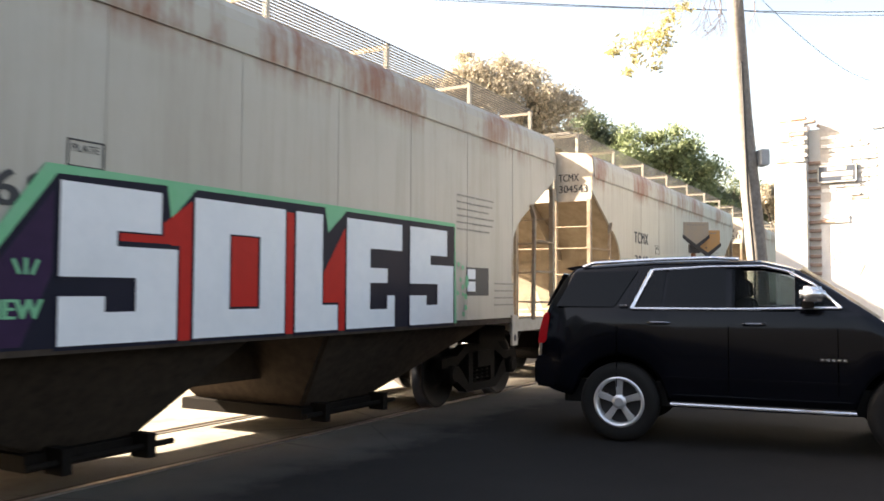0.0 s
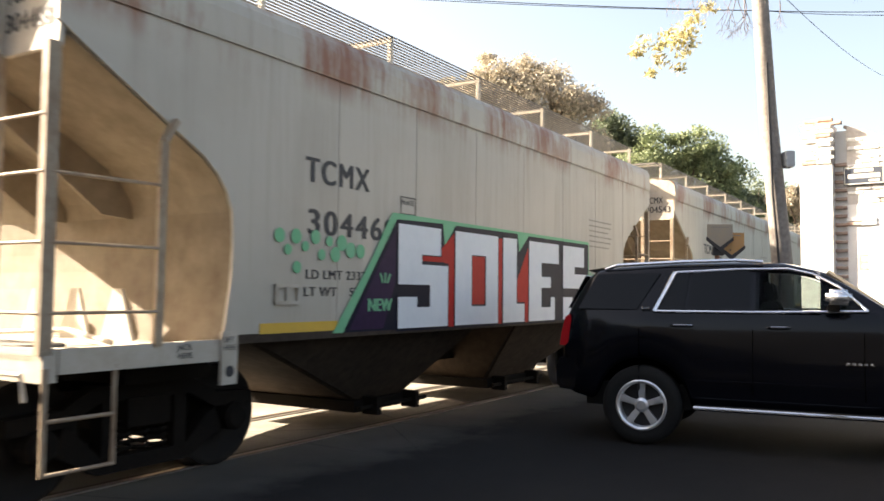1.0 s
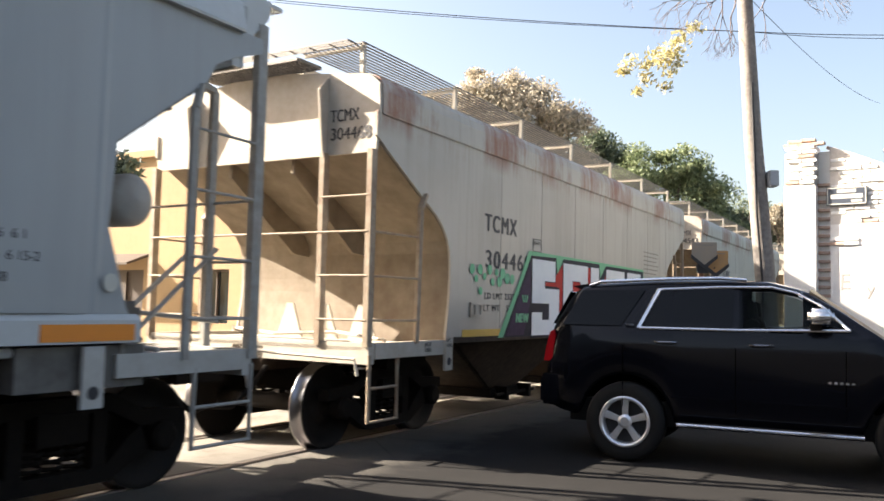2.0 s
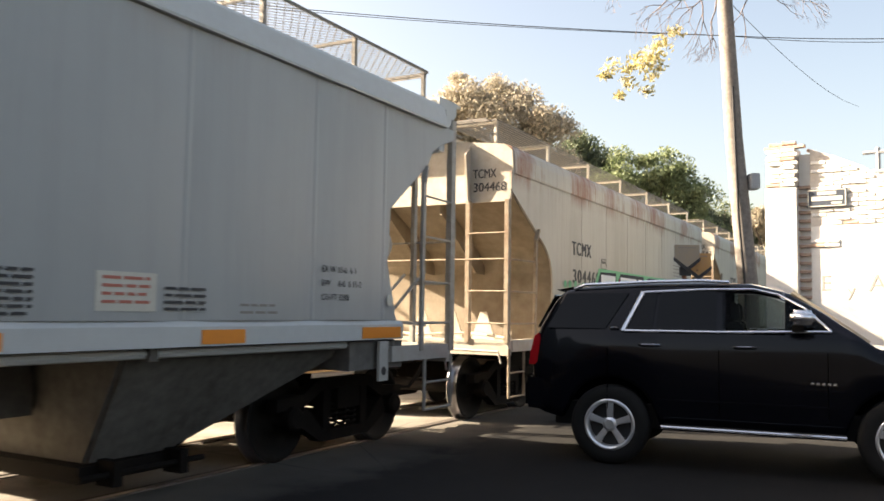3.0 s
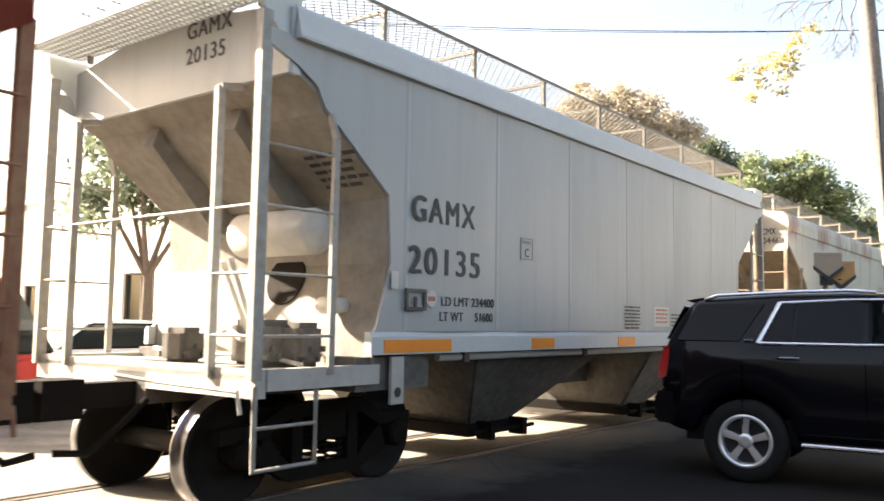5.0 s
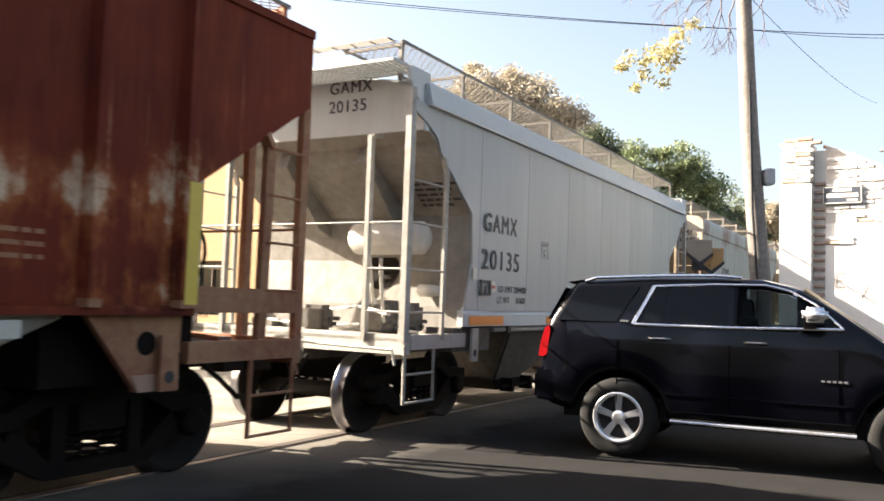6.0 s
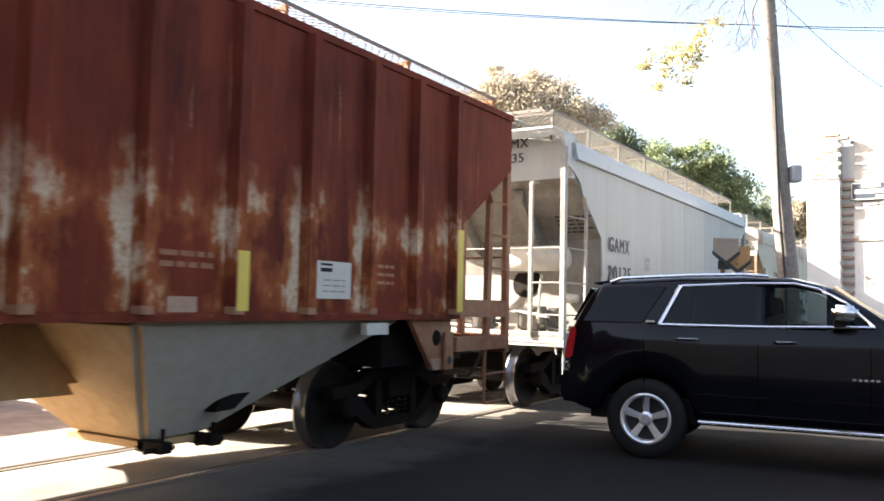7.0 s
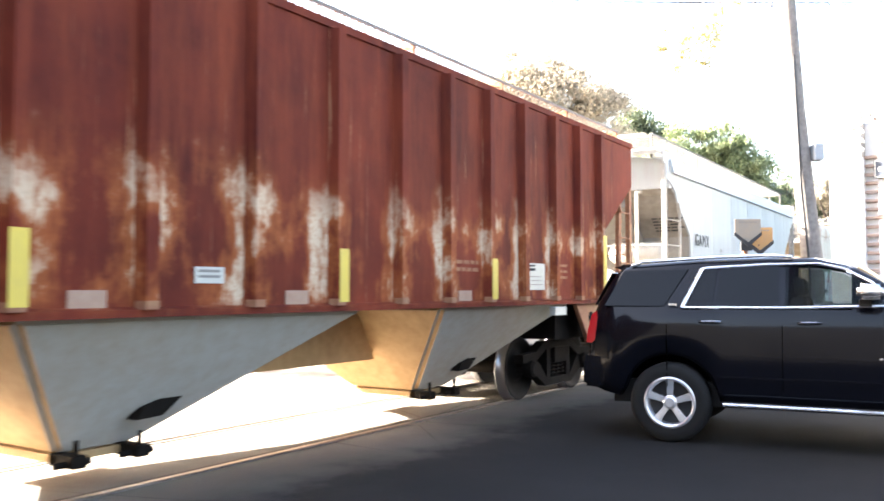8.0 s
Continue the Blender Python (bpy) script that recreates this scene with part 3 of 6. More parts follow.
    for x, ang in ((3.50, -25), (3.54, 0), (3.58, 25)):
        box(bm, (-0.012, 0, 0), (0.012, 0.004, 0.10), pose(x, y - 0.009, 1.60, 0, ang, 0))
    part("graffiti_mark", bm, M["green_paint"], car)


def tan_car(a, number, sprayed):
    length, W = 12.02, 1.6
    car = thing("hopper_car", spot(a), "tan covered hopper wagon with rust-streaked eave" + (", sprayed with large block letters" if sprayed else " on the track ahead"),
                "freight wagon", "wagons of the train")
    notch = curved_side([(0.02, 3.20), (0.2, 3.09), (0.78, 2.76), (1.5, 2.36), (1.56, 1.75), (1.46, 1.17)])
    outline = [(0.02, 3.45)] + notch + [(length - x, z) for x, z in reversed(notch)] + [(length - 0.02, 3.45)]
    for s in (-1, 1):
        part("side_sheet", prism(B(), outline, 1, s * W, s * (W - 0.03)), M["tan"], car)
        bm = B()
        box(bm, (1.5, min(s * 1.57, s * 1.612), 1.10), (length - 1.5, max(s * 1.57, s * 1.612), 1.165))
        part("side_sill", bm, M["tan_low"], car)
    bm = B()
    prism(bm, [(-1.56, 3.44), (-1.618, 3.425), (-1.622, 3.46), (-1.618, 3.66), (-1.60, 3.75), (-1.56, 3.81), (-1.48, 3.845), (-0.4, 3.97), (0.4, 3.97), (1.48, 3.845), (1.56, 3.81), (1.60, 3.75), (1.618, 3.66), (1.622, 3.46), (1.618, 3.425), (1.56, 3.44)], 0, 0.09, length - 0.09)
    part("roof", bm, M["tan"], car)
    for i in range(1, 8):
        x = 1.55 + i * 1.28
        if abs(x - length / 2) < 5:
            bm = B()
            box(bm, (x - 0.012, -1.604, 1.17), (x + 0.012, -1.6, 3.43))
            part("weld_seam", bm, M["tan"], car)
    for f in (0, 1):
        e = (lambda x: x) if f == 0 else (lambda x: length - x)
        bm = B()
        sheet = curved_side([(0.10, 3.12), (0.2, 3.07), (0.78, 2.74), (1.5, 2.34), (1.56, 1.75), (1.46, 1.10)])
        prism(bm, [(e(x), z) for x, z in sheet] + [(e(x + 0.03), z + 0.03) for x, z in reversed(sheet)], 1, -1.575, 1.575)
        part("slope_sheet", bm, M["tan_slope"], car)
        bm = B()
        prism(bm, [(-1.57, 3.04), (-1.615, 3.44), (-1.60, 3.74), (-1.48, 3.84), (-0.4, 3.965), (0.4, 3.965), (1.48, 3.84), (1.60, 3.74), (1.615, 3.44), (1.57, 3.04)], 0, min(e(0.04), e(0.08)), max(e(0.04), e(0.08)))
        part("end_panel", bm, M["tan_end"], car)
        for y in (-0.45, 0.45):
            bm = B()
            prism(bm, [(e(0.12), 3.08), (e(0.10), 2.90), (e(1.20), 2.12), (e(1.50), 2.10), (e(1.48), 2.34), (e(0.78), 2.74)], 1, y - 0.02, y + 0.02)
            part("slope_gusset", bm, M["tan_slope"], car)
        for y in (-0.95, 0.95):
            bm = B()
            prism(bm, [(e(0.04), 3.86), (e(-0.12), 3.70), (e(-0.02), 2.98), (e(0.04), 2.98)], 1, y - 0.012, y + 0.012)
            part("end_wing", bm, M["tan_end"], car)
        for y in (-0.55, 0.0, 0.55):
            bm = B()
            prism(bm, [(y - 0.2, 1.10), (y - 0.05, 1.52), (y + 0.05, 1.52), (y + 0.2, 1.10)], 0, min(e(1.30), e(1.33)), max(e(1.30), e(1.33)))
            part("deck_gusset", bm, M["tan_end"], car)
        posts = [([(e(0.02), y, 1.1), (e(0.02), y, 3.06)], (0.045, 0.03)) for y in (-1.55, -0.95, 0.95, 1.55)]
        rungs = []
        for s in (-1, 1):
            posts.append(([(e(0.84), s * 1.6, 1.12), (e(0.84), s * 1.62, 2.55), (e(0.95), s * 1.61, 2.72)], (0.03, 0.02)))
            rungs += [((e(0.02), s * 1.57, z), (e(0.84), s * 1.62, z)) for z in (1.36, 1.80, 2.24)]
            rungs += [((e(-0.02), s * 1.55, z), (e(-0.02), s * 0.95, z)) for z in (1.36, 1.80, 2.6)]
        rungs.append(((e(-0.02), -1.55, 2.24), (e(-0.02), 1.55, 2.24)))
        ladder(car, posts, rungs, M["tan_rail"])
        truck(car, e(1.25))
        part("body_bolster", box(B(), (min(e(0.9), e(1.7)), -1.2, 0.82), (max(e(0.9), e(1.7)), 1.2, 1.05)), M["truck"], car)
    sill_step(car, 0.02, 0.52, 0.37, M["tan_rail"])
    sill_step(car, length - 0.52, length - 0.02, 0.37, M["tan_rail"])
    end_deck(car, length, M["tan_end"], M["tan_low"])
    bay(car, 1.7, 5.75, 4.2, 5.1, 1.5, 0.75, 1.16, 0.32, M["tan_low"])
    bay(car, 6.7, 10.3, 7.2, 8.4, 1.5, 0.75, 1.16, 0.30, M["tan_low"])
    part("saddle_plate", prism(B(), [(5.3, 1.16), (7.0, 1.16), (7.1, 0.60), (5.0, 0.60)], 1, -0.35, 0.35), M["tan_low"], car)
    for f in (0, 1):
        x0, x1 = (-0.22, 0.16) if f == 0 else (length - 0.16, length + 0.22)
        slats = B()
        for k in range(24):
            y = -0.75 + k * 1.5 / 23
            box(slats, (x0, y - 0.01, 4.0), (x1, y + 0.01, 4.03))
        for k in range(6):
            x = x0 + k * (x1 - x0) / 5
            box(slats, (x - 0.01, -0.75, 3.998), (x + 0.01, 0.75, 4.028))
        part("end_platform_grating", slats, M["steel"], car)
    roof_walk(car, length, 3.80, 4.23, M["steel"], M["tan_end"], 1.75)
    y = -W - 0.004
    for text, x, z, size, w in (("TCMX", 2.37, 2.46, 0.31, 0.90), (number, 2.39, 2.01, 0.31, 1.30)):
        lettering(text, size, car, on_side(x, z, y), M["black"], bold=0.006, spacing=1.2, width=w)
    lettering("LD LMT 233700", 0.115, car, on_side(2.38, 1.62, y), M["black"], bold=0.0015, spacing=1.1, width=1.0)
    lettering("LT WT    52300", 0.115, car, on_side(2.36, 1.47, y), M["black"], bold=0.0015, spacing=1.1, width=1.0)
    for k, (text, z) in enumerate((("TCMX", 3.38), (number, 3.19))):
        lettering(text, 0.18, car, on_end(-1.0, z, 0.036), M["black"], bold=0.0015, width=(0.36, 0.50)[k])
    bm = B()
    box(bm, (1.84, y - 0.003, 1.165), (2.83, y + 0.002, 1.25))
    part("reflector_stripe", bm, M["yellow"], car, "yellow reflective stripe")
    bm = B()
    for lo, hi in (((3.81, 2.30), (4.09, 2.31)), ((3.81, 2.47), (4.09, 2.48)), ((3.81, 2.30), (3.82, 2.48)), ((4.08, 2.30), (4.09, 2.48))):
        box(bm, (lo[0], y - 0.003, lo[1]), (hi[0], y, hi[1]))
    part("plate_frame", bm, M["black"], car)
    lettering("PLATE", 0.07, car, on_side(3.84, 2.40, y), M["black"], spacing=1.1)
    bm = B()
    for lo, hi in (((2.0, 1.40), (2.30, 1.43)), ((2.0, 1.54), (2.30, 1.57)), ((2.0, 1.40), (2.03, 1.57)), ((2.27, 1.40), (2.30, 1.57)), ((2.13, 1.40), (2.16, 1.57))):
        box(bm, (lo[0], y - 0.02, lo[1]), (hi[0], y, hi[1]))
    part("card_holder", bm, M["tan_end"], car)
    bars(car, 8.96, 2.66, y + 0.002, [(1.0 - 0.07 * (i % 3), 0.08 * i, 0.02) for i in range(6)], M["faint"])
    bm = B()
    box(bm, (9.2, y - 0.003, 1.46), (9.78, y, 1.80))
    part("data_panel", bm, M["black"], car, "black stencilled data panel")
    bars(car, 9.22, 1.78, y - 0.003, [(0.2, 0.0, 0.12), (0.2, 0.15, 0.12)], M["white_paint"])
    bars(car, 9.95, 1.62, y + 0.002, [(0.6, 0.09 * i, 0.018) for i in range(4)], M["faint"])
    lettering("LIFT\nHERE", 0.06, car, on_side(1.43, 1.12, -1.632), M["black"])
    lettering("JACK\nHERE", 0.06, car, on_side(1.02, 1.08, -1.602), M["black"])
    if sprayed:
        graffiti(car, -W)
    cars.append((car, a))
    return car


def grey_car(a):
    length, W = 11.8, 1.6
    car = thing("hopper_car", spot(a), "pale grey covered hopper wagon with orange reflectors along its sill", "freight wagon", "wagons of the train")
    notch = [(0.02, 3.55), (0.30, 3.45), (0.52, 3.33), (0.60, 3.18), (1.38, 2.58), (1.42, 2.0), (1.25, 1.45), (1.20, 1.38)]
    outline = [(0.02, 3.67)] + notch + [(length - x, z) for x, z in reversed(notch)] + [(length - 0.02, 3.67)]
    for s in (-1, 1):
        part("side_sheet", prism(B(), outline, 1, s * W, s * (W - 0.03)), M["grey"], car)
        bm = B()
        prism(bm, [(s * 1.56, 1.22), (s * 1.635, 1.22), (s * 1.635, 1.37), (s * 1.60, 1.41), (s * 1.56, 1.41)], 0, 1.15, length - 1.15)
        part("side_sill", bm, M["grey_eave"], car)
        bm = B()
        tube(bm, [(2.2, s * 1.50, 1.17), (length - 2.0, s * 1.50, 1.17)], 0.035)
        part("train_pipe", bm, M["grey_eave"], car)
        for x in (2.6, 5.0, 7.4):
            bm = B()
            box(bm, (x - 0.04, min(s * 1.46, s * 1.56), 1.12), (x + 0.04, max(s * 1.46, s * 1.56), 1.24))
            part("pipe_clamp", bm, M["grey_low"], car)
    bm = B()
    prism(bm, [(-1.58, 3.63), (-1.60, 3.65), (-1.655, 3.65), (-1.66, 3.67), (-1.61, 3.89), (-1.57, 3.93), (-0.4, 4.09), (0.4, 4.09), (1.57, 3.93), (1.61, 3.89), (1.66, 3.67), (1.655, 3.65), (1.60, 3.65), (1.58, 3.63)], 0, 0.27, length - 0.27)
    part("roof", bm, M["grey_eave"], car)
    for x in (1.61, 3.03, 4.53, 6.05, 7.61, 9.15, 10.3):
        bm = B()
        prism(bm, [(x - 0.035, -1.6), (x - 0.012, -1.607), (x + 0.012, -1.607), (x + 0.035, -1.6)], 2, 1.42, 3.64)
        part("weld_seam", bm, M["grey"], car)
    seams = (1.61, 3.03, 4.53, 6.05, 7.61, 9.15, 10.3)
    for x0, x1 in zip(seams, seams[1:]):
        bm, last = B(), None
        for k in range(13):
            u = k / 12
            yy = -1.601 - 0.021 * math.sin(math.pi * u) ** 0.8
            col = [bm.verts.new((x0 + 0.03 + (x1 - x0 - 0.06) * u, yy, z)) for z in (1.415, 2.6, 3.64)]
            if last:
                for q in (0, 1):
                    bm.faces.new((last[q], col[q], col[q + 1], last[q + 1]))
            last = col
        part("side_panel", bm, M["grey"], car, "slightly bulged side panel", smooth=True)
    for f in (0, 1):
        e = (lambda x: x) if f == 0 else (lambda x: length - x)
        bm = B()
        sheet = [(0.24, 3.42), (0.52, 3.29), (0.60, 3.15), (1.37, 2.56), (1.41, 2.0), (1.25, 1.45), (1.22, 1.10)]
        prism(bm, [(e(x), z) for x, z in sheet] + [(e(x + 0.03), z + 0.03) for x, z in reversed(sheet)], 1, -1.575, 1.575)
        part("slope_sheet", bm, M["grey_slope"], car)
        bm = B()
        prism(bm, [(-1.58, 3.38), (-1.61, 3.88), (-0.4, 4.08), (0.4, 4.08), (1.61, 3.88), (1.58, 3.38)], 0, min(e(0.22), e(0.26)), max(e(0.22), e(0.26)))
        part("end_panel", bm, M["grey"], car)
        for y in (-1.56, 1.56):
            bm = B()
            prism(bm, [(e(-0.08), 4.02), (e(-0.06), 3.86), (e(0.20), 3.60), (e(0.26), 3.38), (e(0.34), 3.38), (e(0.34), 4.02)], 1, y - 0.02, y + 0.02)
            part("end_wing", bm, M["grey_eave"], car)
        for y in (-0.6, 0.6):
            bm = B()
            prism(bm, [(e(0.50), 3.28), (e(0.44), 3.10), (e(1.12), 2.40), (e(1.39), 2.30), (e(1.36), 2.56), (e(0.60), 3.15)], 1, y - 0.075, y + 0.075)
            part("slope_beam", bm, M["grey_slope"], car)
        bm, cut = B(), random.Random(5)
        for row in range(5):
            t = 0.42 + row * 0.09
            yy = -1.0
            while yy > -1.46 + 0.05 * (row % 3):
                w = cut.uniform(0.05, 0.15)
                p0, p1 = (0.60 + 0.77 * t, 3.15 - 0.59 * t), (0.60 + 0.77 * (t + 0.04), 3.15 - 0.59 * (t + 0.04))
                prism(bm, [(e(p0[0]), p0[1]), (e(p1[0]), p1[1]), (e(p1[0] - 0.003), p1[1] - 0.004), (e(p0[0] - 0.003), p0[1] - 0.004)], 1, yy - w, yy)
                yy -= w + 0.03
        part("print_bar", bm, M["black"], car)
        bm = B()
        lathe(bm, [(-0.55, 0.0), (-0.52, 0.14), (-0.46, 0.2), (0.46, 0.2), (0.52, 0.14), (0.55, 0.0)], 24, centre=(e(0.92), -0.72, 2.25))
        part("air_reservoir", bm, M["grey_end"], car, smooth=True)
        bm = B()
        tube(bm, [(e(1.395), -0.33, 1.870), (e(1.358), -0.33, 1.881)], 0.25, 28)
        part("bulkhead_hole", bm, M["truck"], car, "dark round opening in the bulkhead")
        bm = B()
        lathe(bm, [(-0.16, 0.0), (-0.16, 0.06), (-0.04, 0.075), (0.12, 0.075), (0.14, 0.0)], 16, centre=(e(1.16), -1.15, 1.63))
        part("brake_cylinder", bm, M["grey_end"], car, smooth=True)
        for lo, hi in (((0.55, -0.95, 1.10), (0.95, -0.55, 1.50)), ((0.8, -1.15, 1.10), (1.1, -0.9, 1.48)), ((0.35, -0.2, 1.10), (0.6, 0.15, 1.42))):
            bm = box(B(), (min(e(lo[0]), e(hi[0])), lo[1], lo[2]), (max(e(lo[0]), e(hi[0])), hi[1], hi[2]))
            bmesh.ops.bevel(bm, geom=list(bm.edges), offset=0.05, segments=2, affect="EDGES")
            for k in range(4):
                tube(bm, [(e(lo[0] + 0.06 + 0.07 * k), lo[1] - 0.04, lo[2] + 0.1 + 0.06 * (k % 2)), (e(lo[0] + 0.06 + 0.07 * k), lo[1] + 0.05, lo[2] + 0.1 + 0.06 * (k % 2))], 0.025, 8)
            part("brake_valve", bm, M["grey_low"], car)
        bm = B()
        tube(bm, [(e(0.05), -1.2, 1.95), (e(0.4), -1.0, 1.5), (e(0.6), -0.9, 1.25)], 0.02)
        tube(bm, [(e(0.12), -1.0, 1.95), (e(0.5), -0.8, 1.5), (e(0.7), -0.7, 1.25)], 0.02)
        tube(bm, [(e(0.1), -1.3, 1.35), (e(0.5), -0.6, 1.42), (e(1.0), 0.2, 1.36), (e(1.25), 0.8, 1.3)], 0.02)
        part("brake_pipe", bm, M["grey_end"], car)
        posts = [([(e(0.0), y, 1.06), (e(0.0), y, 3.80)], (0.05, 0.035)) for y in (-1.56, 1.56)]
        posts += [([(e(0.0), y, 1.06), (e(0.0), y, 3.30), (e(0.2), y, 3.34)], (0.035, 0.025)) for y in (-1.05, 1.05)]
        rungs = []
        for s in (-1, 1):
            posts.append(([(e(0.72), s * 1.6, 1.08), (e(0.72), s * 1.61, 2.95), (e(0.66), s * 1.60, 3.14)], (0.03, 0.018)))
            rungs += [((e(0.0), s * 1.58, z), (e(0.72), s * 1.62, z)) for z in (1.38, 1.84, 2.34, 2.80)]
            rungs += [((e(-0.02), s * 1.55, z), (e(-0.02), s * 1.05, z)) for z in (1.38, 1.84)]
        rungs.append(((e(-0.02), -1.55, 2.34), (e(-0.02), 1.55, 2.34)))
        ladder(car, posts, rungs, M["grey_rail"])
        truck(car, e(1.28))
        for s in (-1, 1):
            bm = B()
            box(bm, (min(e(1.05), e(2.0)), min(s * 1.2, s * 1.56), 0.92), (max(e(1.05), e(2.0)), max(s * 1.2, s * 1.56), 1.20))
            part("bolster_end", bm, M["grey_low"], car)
    sill_step(car, 0.0, 0.6, 0.42, M["grey_rail"])
    sill_step(car, length - 0.6, length, 0.42, M["grey_rail"])
    end_deck(car, length, M["grey_end"], M["grey_low"], 1.3)
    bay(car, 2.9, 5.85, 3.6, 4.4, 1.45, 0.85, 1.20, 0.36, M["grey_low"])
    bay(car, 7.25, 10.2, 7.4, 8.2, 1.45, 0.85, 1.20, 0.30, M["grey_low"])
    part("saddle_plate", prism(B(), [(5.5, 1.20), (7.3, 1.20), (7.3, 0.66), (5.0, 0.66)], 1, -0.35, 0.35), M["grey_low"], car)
    for f in (0, 1):
        x0, x1 = (-0.30, 0.22) if f == 0 else (length - 0.22, length + 0.30)
        slats = B()
        for k in range(46):
            y = -1.5 + k * 3.0 / 45
            box(slats, (x0, y - 0.011, 4.02), (x1, y + 0.011, 4.05))
        for k in range(8):
            x = x0 + k * (x1 - x0) / 7
            box(slats, (x - 0.011, -1.5, 4.018), (x + 0.011, 1.5, 4.048))
        part("end_platform_grating", slats, M["grey_eave"], car)
    roof_walk(car, length, 3.93, 4.40, M["steel"], M["steel"], 1.42, mesh=True)
    y = -W - 0.0235
    lettering("GAMX", 0.33, car, on_side(1.66, 2.40, y), M["black"], bold=0.005, spacing=1.24, width=0.93)
    lettering("20135", 0.35, car, on_side(1.62, 1.93, y), M["black"], bold=0.005, spacing=1.2, width=1.06)
    lettering("LD LMT 234400", 0.12, car, on_side(2.09, 1.65, y), M["black"], bold=0.0015, spacing=1.06, width=0.85)
    lettering("LT WT     51600", 0.12, car, on_side(2.07, 1.51, y), M["black"], bold=0.0015, spacing=1.1, width=0.85)
    lettering("GAMX", 0.20, car, on_end(-0.27, 3.88, 0.216), M["black"], bold=0.003, spacing=1.1)
    lettering("20135", 0.20, car, on_end(-0.27, 3.66, 0.216), M["black"], bold=0.003, spacing=1.1)
    for x0, x1 in ((1.31, 2.24), (3.65, 4.12), (5.70, 6.19), (7.78, 8.25), (9.9, 10.6)):
        bm = B()
        box(bm, (x0, -1.642, 1.235), (x1, -1.636, 1.345))
        part("reflector_stripe", bm, M["orange"], car, "orange reflective stripe")
    bm = B()
    for lo, hi in (((3.44, 2.17), (3.68, 2.18)), ((3.44, 2.39), (3.68, 2.40)), ((3.44, 2.17), (3.45, 2.40)), ((3.67, 2.17), (3.68, 2.40))):
        box(bm, (lo[0], y - 0.003, lo[1]), (hi[0], y, hi[1]))
    part("plate_frame", bm, M["faint"], car)
    lettering("C", 0.13, car, on_side(3.52, 2.2, y), M["black"])
    bars(car, 3.48, 2.37, y + 0.002, [(0.16, 0, 0.03)], M["faint"])
    bm = B()
    for lo, hi in (((1.58, 1.60), (1.86, 1.63)), ((1.58, 1.76), (1.86, 1.79)), ((1.58, 1.60), (1.61, 1.79)), ((1.83, 1.60), (1.86, 1.79)), ((1.70, 1.60), (1.73, 1.72))):
        box(bm, (lo[0], y - 0.02, lo[1]), (hi[0], y, hi[1]))
    part("card_holder", bm, M["grey_low"], car)
    part("round_sticker", lathe(B(), [(y - 0.004, 0.0), (y - 0.004, 0.075), (y, 0.075)], 20, centre=(1.95, 0, 1.71)), M["placard"], car)
    bars(car, 1.90, 1.73, y - 0.004, [(0.1, 0, 0.04)], M["red_print"])
    bm = B()
    box(bm, (1.40, y - 0.003, 1.78), (1.49, y, 1.93))
    part("white_patch", bm, M["placard"], car)
    bars(car, 5.92, 1.74, y + 0.002, [(0.46, 0.045 * i, 0.02) for i in range(7)], M["black"])
    bm = B()
    box(bm, (6.83, y - 0.002, 1.48), (7.34, y, 1.75))
    part("notice_panel", bm, M["placard"], car, "white panel with red print")
    bars(car, 6.88, 1.72, y - 0.002, [(0.4, 0.055 * i, 0.022) for i in range(4)], M["red_print"])
    bars(car, 7.42, 1.66, y + 0.002, [(0.40, 0.05 * i, 0.02) for i in range(4)], M["black"])
    bars(car, 8.2, 1.55, y + 0.002, [(0.45, 0.06 * i, 0.02) for i in range(2)], M["faint"])
    for i, text in enumerate(("EX W 10-6  6 1", "BW     6-6  6 15-2", "CU-FT 3288")):
        lettering(text, 0.085, car, on_side(9.25, 1.86 - 0.13 * i, y), M["black"])
    part("round_sticker", lathe(B(), [(y - 0.004, 0.0), (y - 0.004, 0.06), (y, 0.06)], 20, centre=(10.4, 0, 1.62)), M["placard"], car)
    cars.append((car, a))
    return car


